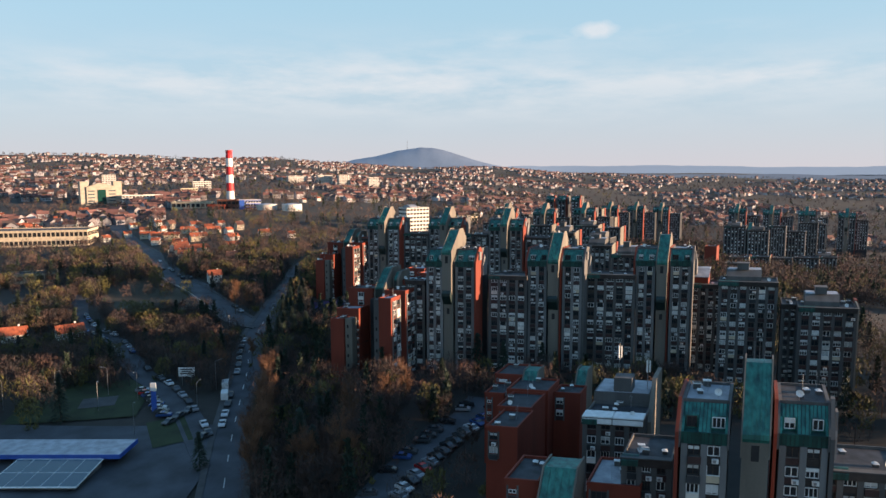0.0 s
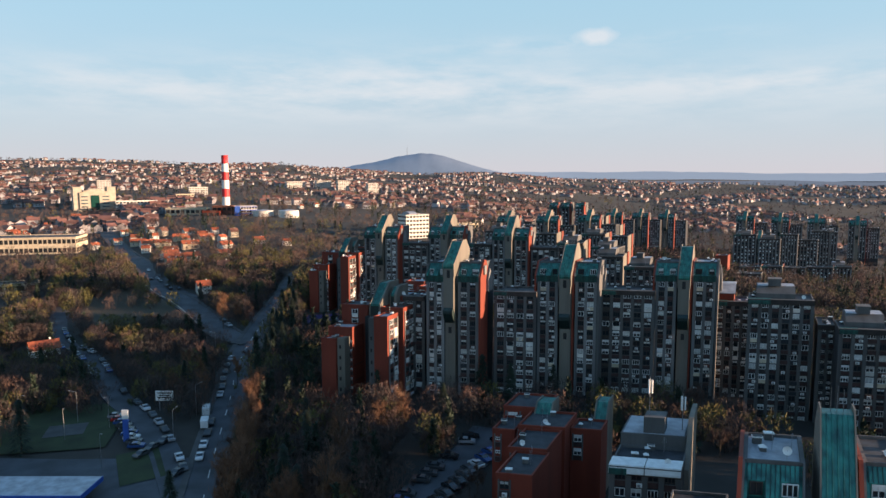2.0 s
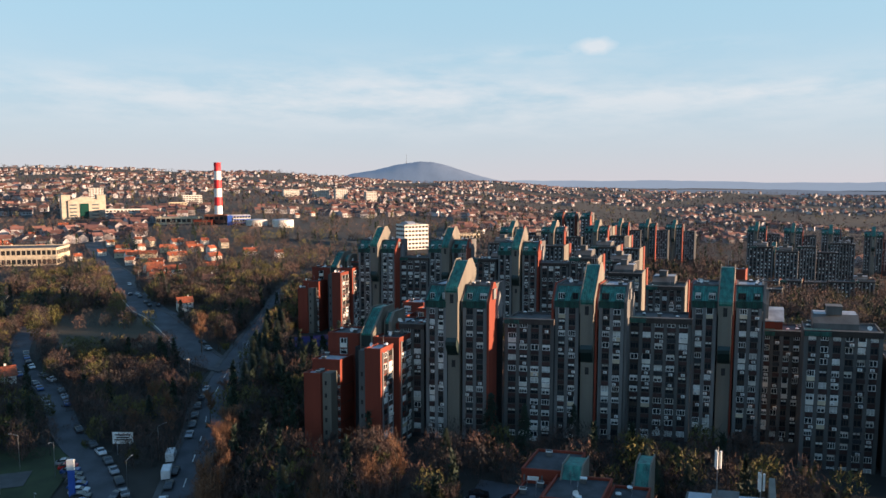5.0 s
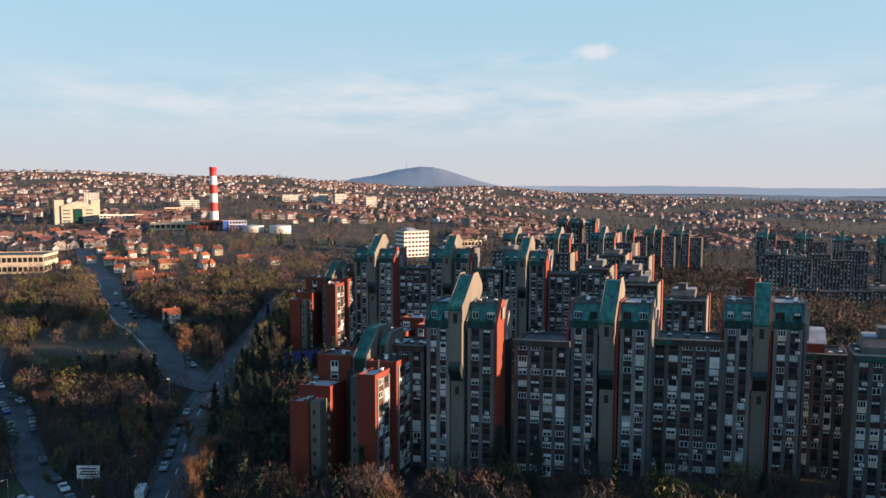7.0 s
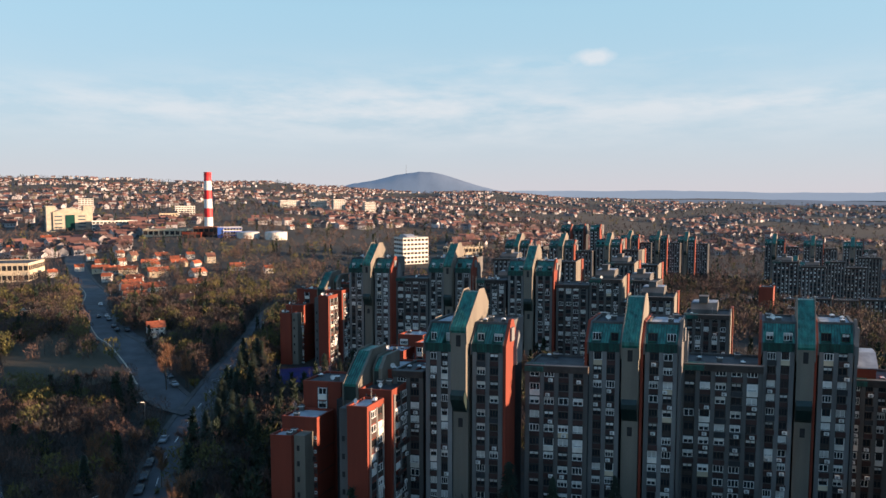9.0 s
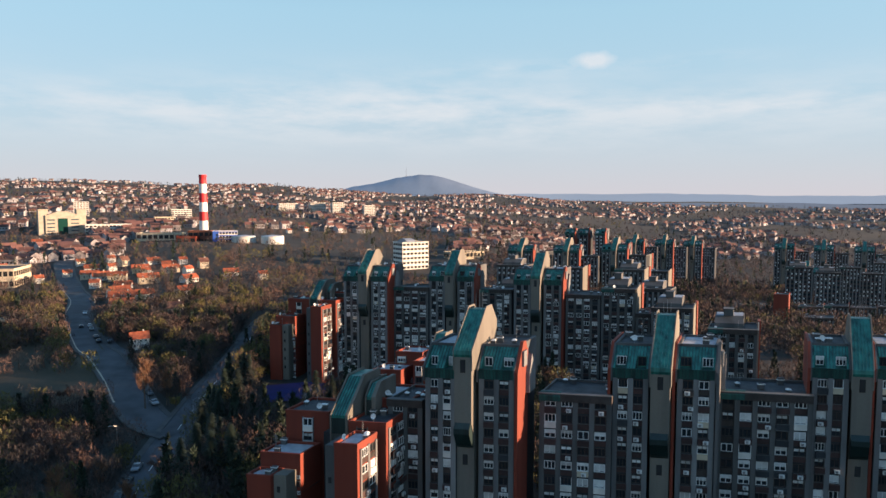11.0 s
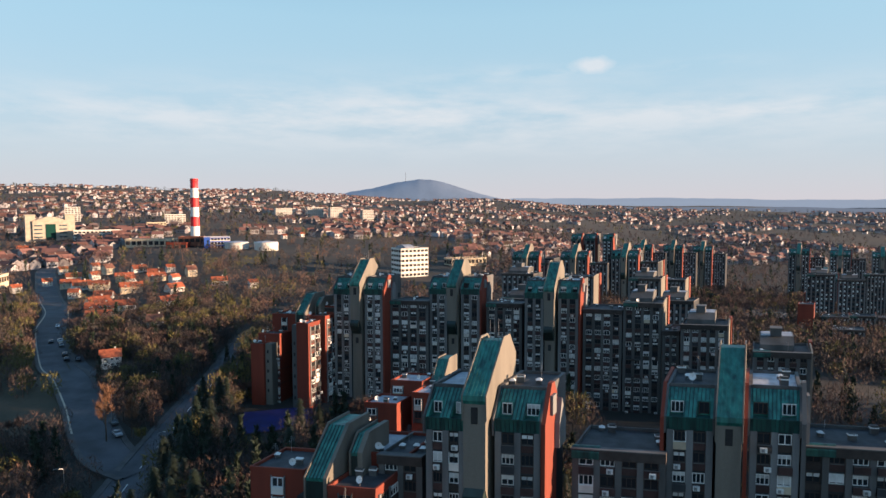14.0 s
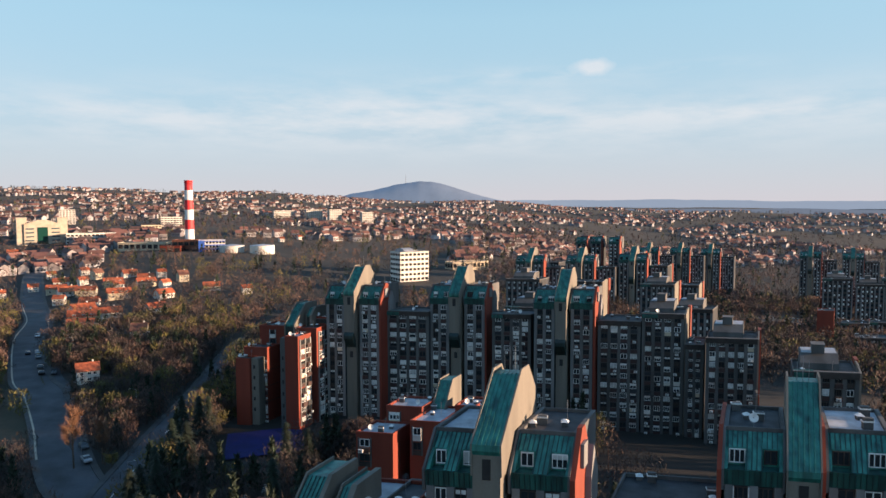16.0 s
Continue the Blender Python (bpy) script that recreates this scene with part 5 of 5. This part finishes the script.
# ---- trees ----
def tree_proto(kind, h, seed):
    r = random.Random(seed)
    nm = {"bare": "bare_tree", "grey": "bare_tree", "poplar": "bare_tree", "spring": "spring_tree", "conifer": "conifer"}[kind]
    lab = {"bare": "bare brown deciduous tree in early spring", "grey": "bare grey-brown tree in the woods", "poplar": "tall slim bare tree with orange sunlight painted into its twigs",
           "spring": "tree with fresh yellow-green leaves", "conifer": "dark green conifer beside bare trees"}[kind]
    t = empty(nm, (0, 0, -500), lab, "tree", "trees")
    g, cg = Geo(), Geo()
    V = lambda *a: Vector(a)
    def rnd():
        return V(r.gauss(0, 1), r.gauss(0, 1), r.gauss(0, 1)).normalized()
    if kind == "conifer":
        g.tube((0, 0, -0.5), (0, 0, h * 0.95), 0.25, 0.03, 6)
        for k in range(620):
            q = r.random() ** 0.8
            z = h * (0.08 + 0.9 * q)
            rad = (1 - q) * h * 0.24 * r.uniform(0.35, 1.1) + 0.15
            w = r.uniform(0, 6.28)
            c = V(math.cos(w) * rad, math.sin(w) * rad, z - rad * 0.25)
            e = V(math.cos(w), math.sin(w), -0.35) * r.uniform(0.5, 0.95)
            sd = V(-math.sin(w), math.cos(w), r.uniform(-0.3, 0.3)) * r.uniform(0.16, 0.34)
            cg.poly([c - e * 0.5 - sd, c + e, c - e * 0.5 + sd])
        mats = CONIFER
    else:
        slim = kind == "poplar"
        th = h * (0.45 if not slim else 0.75)
        lean = V(r.uniform(-0.04, 0.04), r.uniform(-0.04, 0.04), 1)
        g.tube((0, 0, -0.5), lean * th, 0.022 * h * 0.7, 0.011 * h * 0.6, 7)
        tips = []
        for k in range(9 if not slim else 14):
            z = th * r.uniform(0.35, 1.0)
            w = k * 2.4 + r.uniform(-0.5, 0.5)
            out = (0.22 if not slim else 0.09) * h * r.uniform(0.7, 1.25)
            a = lean * z
            b = a + V(math.cos(w) * out, math.sin(w) * out, h * (0.2 if not slim else 0.16) * r.uniform(0.8, 1.5))
            b.z = min(b.z, h * 0.93)
            g.tube(a, b, 0.008 * h, 0.0035 * h, 5)
            for j in range(3):
                bb_ = a.lerp(b, r.uniform(0.4, 0.9))
                e = bb_ + (rnd() * 0.6 + V(math.cos(w) * 0.4, math.sin(w) * 0.4, 0.7)) * h * 0.1
                g.tube(bb_, e, 0.0035 * h, 0.0012 * h, 4)
                tips.append((bb_, e))
            tips.append((a.lerp(b, 0.5), b))
        if slim:
            tips.append((lean * th * 0.7, lean * h * 0.92))
        if kind == "spring":
            for k in range(1500):
                a, b = r.choice(tips)
                c = a.lerp(b, r.uniform(0.2, 1.15)) + rnd() * abs(r.gauss(0, 0.075)) * h
                e, f = rnd() * r.uniform(0.14, 0.32), rnd() * r.uniform(0.12, 0.24)
                cg.poly([c - e, c + f, c + e, c - f])
            mats = SPRING
        else:
            for k in range(2600):
                a, b = r.choice(tips)
                c = a.lerp(b, r.uniform(0.15, 1.1)) + rnd() * abs(r.gauss(0, 0.03)) * h
                e = (rnd() * 0.75 + (b - a).normalized() * 0.5 + V(0, 0, 0.5)) * r.uniform(0.35, 1.0) * h / 11
                f = rnd() * r.uniform(0.02, 0.06)
                cg.poly([c - f, c + e, c + f])
            mats = {"grey": TWIG_GREY, "poplar": TWIG_LIT}.get(kind, TWIG)
    part("trunk", g, BARK, t)
    part("crown", cg, mats, t)
    return t


TP = {"bare": [tree_proto("bare", 11, k) for k in range(3)], "grey": [tree_proto("grey", 10, 10 + k) for k in range(3)], "poplar": [tree_proto("poplar", 15, 20 + k) for k in range(2)],
      "spring": [tree_proto("spring", 8.5, 30 + k) for k in range(3)], "conifer": [tree_proto("conifer", 13, 40 + k) for k in range(2)]}
trng = random.Random(99)
seen_t = set()
BLOCKS = [(-36, 82, 195, 222), (-60, 50, 318, 348), (78, 116, 168, 205), (12, 70, 84, 165), (44, 92, 268, 334), (-22, 12, 246, 274), (-122, -60, 132, 176), (-64, -36, 298, 324), (-112, -92, 184, 204), (-58, -44, 280, 298)]


def free(x, y, margin=0.0):
    for x0, x1, y0, y1 in BLOCKS:
        if x0 - margin < x < x1 + 4 + margin and y0 - margin < y < y1 + margin:
            return False
    if any((a - x) ** 2 + (b + -6 - y) ** 2 < 12 ** 2 for a, b in PLOTS):
        return False
    return not near_road(x, y, margin)


def put_tree(kind, x, y, s=1.0):
    p = trng.choice(TP[kind])
    s *= trng.uniform(0.8, 1.2)
    m = pose(x, y, hgt(x, y), 0, 0, trng.uniform(0, 360)) @ Matrix.Diagonal((s, s, s * trng.uniform(0.9, 1.1), 1))
    if p not in seen_t:
        seen_t.add(p)
        p.matrix_basis = m
    else:
        copy_thing(p, Matrix.Identity(4)).matrix_basis = m


WOODS = []
OPEN_ROADS = [q for c in (hill_road, street) for q in c[::2]]


def verge(x, y):
    """True on the open verge south of the hill road and the side street, where only low scrub grows."""
    for k in (0.05, 0.10):
        X, Y = x + x * k, y + (y - 60) * k
        if any((q.x - X) ** 2 + (q.y - Y) ** 2 < 36 for q in OPEN_ROADS):
            return True
    return False


MADE = [0]


def grove(x0, x1, y0, y1, n, extra, weights, s=1.0, ok=None):
    """n trees as things, and extra ones for the joined woods."""
    k = tries = 0
    while k < n + extra and tries < (n + extra) * 20:
        tries += 1
        x, y = trng.uniform(x0, x1), trng.uniform(y0, y1)
        if not free(x, y) or (ok and not ok(x, y)) or (verge(x, y) and trng.random() < 0.85):
            continue
        kind = trng.choices(list(weights), list(weights.values()))[0]
        if k < n:
            put_tree(kind, x, y, s)
        else:
            WOODS.append((kind if kind != "poplar" else "bare", x, y, s))
        k += 1


def right_of_road(x, y):
    return x > np.interp(y, (95, 142, 223, 272, 330, 420), (-36, -48, -66, -75, -81, -88))


grove(-60, -10, 132, 196, 60, 190, {"bare": 5, "grey": 5, "spring": 1, "conifer": 1.4, "poplar": 1}, 1.0, right_of_road)
grove(-75, -28, 190, 300, 45, 240, {"bare": 3, "grey": 5, "spring": 1, "conifer": 2}, 1.0, right_of_road)
grove(-90, -40, 300, 420, 25, 260, {"bare": 4, "grey": 4, "spring": 2, "conifer": 1}, 1.0, right_of_road)
grove(-10, 78, 166, 200, 30, 110, {"grey": 5, "bare": 3, "spring": 1, "conifer": 1}, 0.85)
grove(-30, 70, 224, 316, 20, 160, {"grey": 5, "bare": 3, "spring": 1, "conifer": 2}, 0.85)
grove(-36, -22, 296, 322, 12, 0, {"grey": 4, "bare": 2, "conifer": 1}, 0.9)
grove(-190, -68, 200, 420, 60, 800, {"grey": 6, "bare": 4, "spring": 1, "conifer": 0.4}, 0.8, lambda x, y: not right_of_road(x, y) and not (abs((x + 148) * 0.814 + (y - 336.5) * 0.581) < 25 and abs(-(x + 148) * 0.581 + (y - 336.5) * 0.814) < 48))
grove(-190, -105, 140, 290, 30, 170, {"spring": 2.5, "bare": 4, "grey": 3, "conifer": 2}, 0.9)
grove(-90, 0, 350, 470, 10, 220, {"bare": 4, "grey": 4, "spring": 2, "conifer": 1}, 0.95, right_of_road)
grove(-260, -90, 330, 480, 15, 420, {"bare": 5, "grey": 3, "spring": 3, "conifer": 1}, 0.85)
grove(78, 170, 150, 330, 20, 300, {"grey": 3, "bare": 3, "spring": 2, "conifer": 2}, 0.95)
grove(-20, 70, 100, 166, 4, 20, {"grey": 3, "bare": 3, "spring": 1}, 0.8)
for k in range(11):
    y = 140 + k * 7
    put_tree("poplar", float(np.interp(y, (146, 210, 290), (-41, -53, -69))) + trng.uniform(-1, 1), y, 0.95)
for x, y in ((-50, 190), (-52, 196), (-44, 158), (-42, 150), (-30, 139), (-27, 142), (-14, 172), (-9, 178), (-22, 160), (-84, 232), (-88, 300), (-93, 296)):
    put_tree("poplar", x, y, 0.9)
for x, y in ((-71, 212), (-76, 224), (-82, 215), (-66, 228), (-78, 240)):
    put_tree("poplar", x, y, 0.75)
for x, y in ((-60, 250), (-57, 258), (-63, 262), (-62, 272), (-66, 280), (-61, 286), (-67, 292), (-64, 302), (-70, 306), (-66, 314), (-71, 322), (-55, 246)):
    put_tree("conifer", x, y, 1.1)
put_tree("conifer", 12, 198, 1.1)
put_tree("conifer", 32, 199, 0.8)
put_tree("conifer", -57, 152, 0.7)

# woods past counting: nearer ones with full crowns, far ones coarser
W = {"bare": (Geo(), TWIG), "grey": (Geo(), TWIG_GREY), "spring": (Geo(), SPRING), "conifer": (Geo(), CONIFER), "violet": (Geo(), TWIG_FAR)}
wrng = random.Random(61)


def clump(kind, x, y, h, n, big):
    G = W[kind][0]
    z0 = hgt(x, y)
    near = big < 1.0
    for q in range(n):
        u = Vector((wrng.gauss(0, 1), wrng.gauss(0, 1), wrng.gauss(0, 1))).normalized()
        if kind == "conifer":
            f = wrng.random()
            c = Vector((u.x * h * 0.22 * (1 - f), u.y * h * 0.22 * (1 - f), h * (0.08 + 1.1 * f)))
        else:
            up = wrng.random() ** 0.8
            wide = h * 0.4 * (0.35 + 0.65 * math.sin(math.pi * (0.12 + 0.8 * up)))
            c = Vector((u.x * wide, u.y * wide, h * (0.12 + 0.8 * up)))
        c += Vector((x, y, z0))
        e = Vector((wrng.gauss(0, 0.6), wrng.gauss(0, 0.6), abs(wrng.gauss(0.9, 0.5)))) * big
        fat = (0.13 if kind == "spring" else 0.26) if kind in ("spring", "conifer") else (0.05 if near else 0.10)
        f = Vector((wrng.gauss(0, fat), wrng.gauss(0, fat), wrng.gauss(0, fat))) * big
        G.poly([c - f, c + e, c + f])


for kind, x, y, s in WOODS:
    h = s * wrng.uniform(7, 12.5)
    clump(kind, x, y, h, 300, 0.85)
    G = W[kind][0]
    z0 = hgt(x, y)
    G.tube((x, y, z0 - 0.3), (x, y, z0 + h * 0.6), 0.16, 0.06, 4)
    for q in range(2):
        clump(kind if kind != "conifer" else "grey", x + wrng.uniform(-4, 4), y + wrng.uniform(-4, 4), wrng.uniform(1.5, 3.4), 36, 0.7)
n_far = tries = 0
HALLS = [(-366, -284, 518, 560), (-260, -205, 360, 390), (-500, -380, 880, 920), (-345, -150, 755, 815), (-50, 0, 575, 660), (180, 240, 540, 582)]
while n_far < 12500 and tries < 90000:
    tries += 1
    a = wrng.uniform(-0.68, 0.68)
    d = 400 + 2700 * wrng.random() ** 1.9
    x, y = d * math.sin(a), d * math.cos(a)
    if y < 350 and x < 100:
        continue
    if d < 1000:
        if any(x0 - 3 < x < x1 + 3 and y0 - 16 < y < y1 + 3 for x0, x1, y0, y1 in HALLS) or near_road(x, y, 1):
            continue
        if any((p - x) ** 2 + (q - y) ** 2 < 64 for p, q in PLOTS):
            continue
    k = noise.noise((x / 200, y / 200, 14))
    kind = wrng.choices(("bare", "grey", "spring", "conifer"), (5, 5, 1.0 + 2 * max(0, k), 0.8))[0]
    if wrng.random() < 0.25 and d < 1200:
        x, y = wrng.uniform(110, 330), wrng.uniform(350, 720)
        d = math.hypot(x, y)
        if 184 < x < 234 and 535 < y < 580:
            continue
    # beyond 1100 m bare crowns switch to the colour with haze mixed in
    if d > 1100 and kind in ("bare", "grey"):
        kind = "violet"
    n_far += 1
    h = wrng.uniform(6.5, 11)
    clump(kind, x, y, h, 110 if d < 700 else (50 if d < 1200 else 14), 1.02 if d < 700 else (1.5 if d < 1200 else 3.0))
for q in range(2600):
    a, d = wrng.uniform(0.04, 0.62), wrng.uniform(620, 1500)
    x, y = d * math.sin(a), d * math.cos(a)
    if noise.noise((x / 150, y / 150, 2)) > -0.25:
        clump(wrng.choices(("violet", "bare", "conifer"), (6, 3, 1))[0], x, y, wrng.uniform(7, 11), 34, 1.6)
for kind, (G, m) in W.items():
    part("woods", G, m, None, {"bare": "brown bare woods on the slopes", "grey": "grey-brown bare woods on the slopes", "violet": "bare woods on the distant hills with violet haze in their colour", "spring": "yellow-green spring woods", "conifer": "dark conifers among the far houses"}[kind], kind="stuff")
for ob in [o for o in scene.objects if o.parent is None and o.location.z < -400 and o.type == "EMPTY"]:
    for c in list(ob.children_recursive):
        bpy.data.objects.remove(c)
    bpy.data.objects.remove(ob)
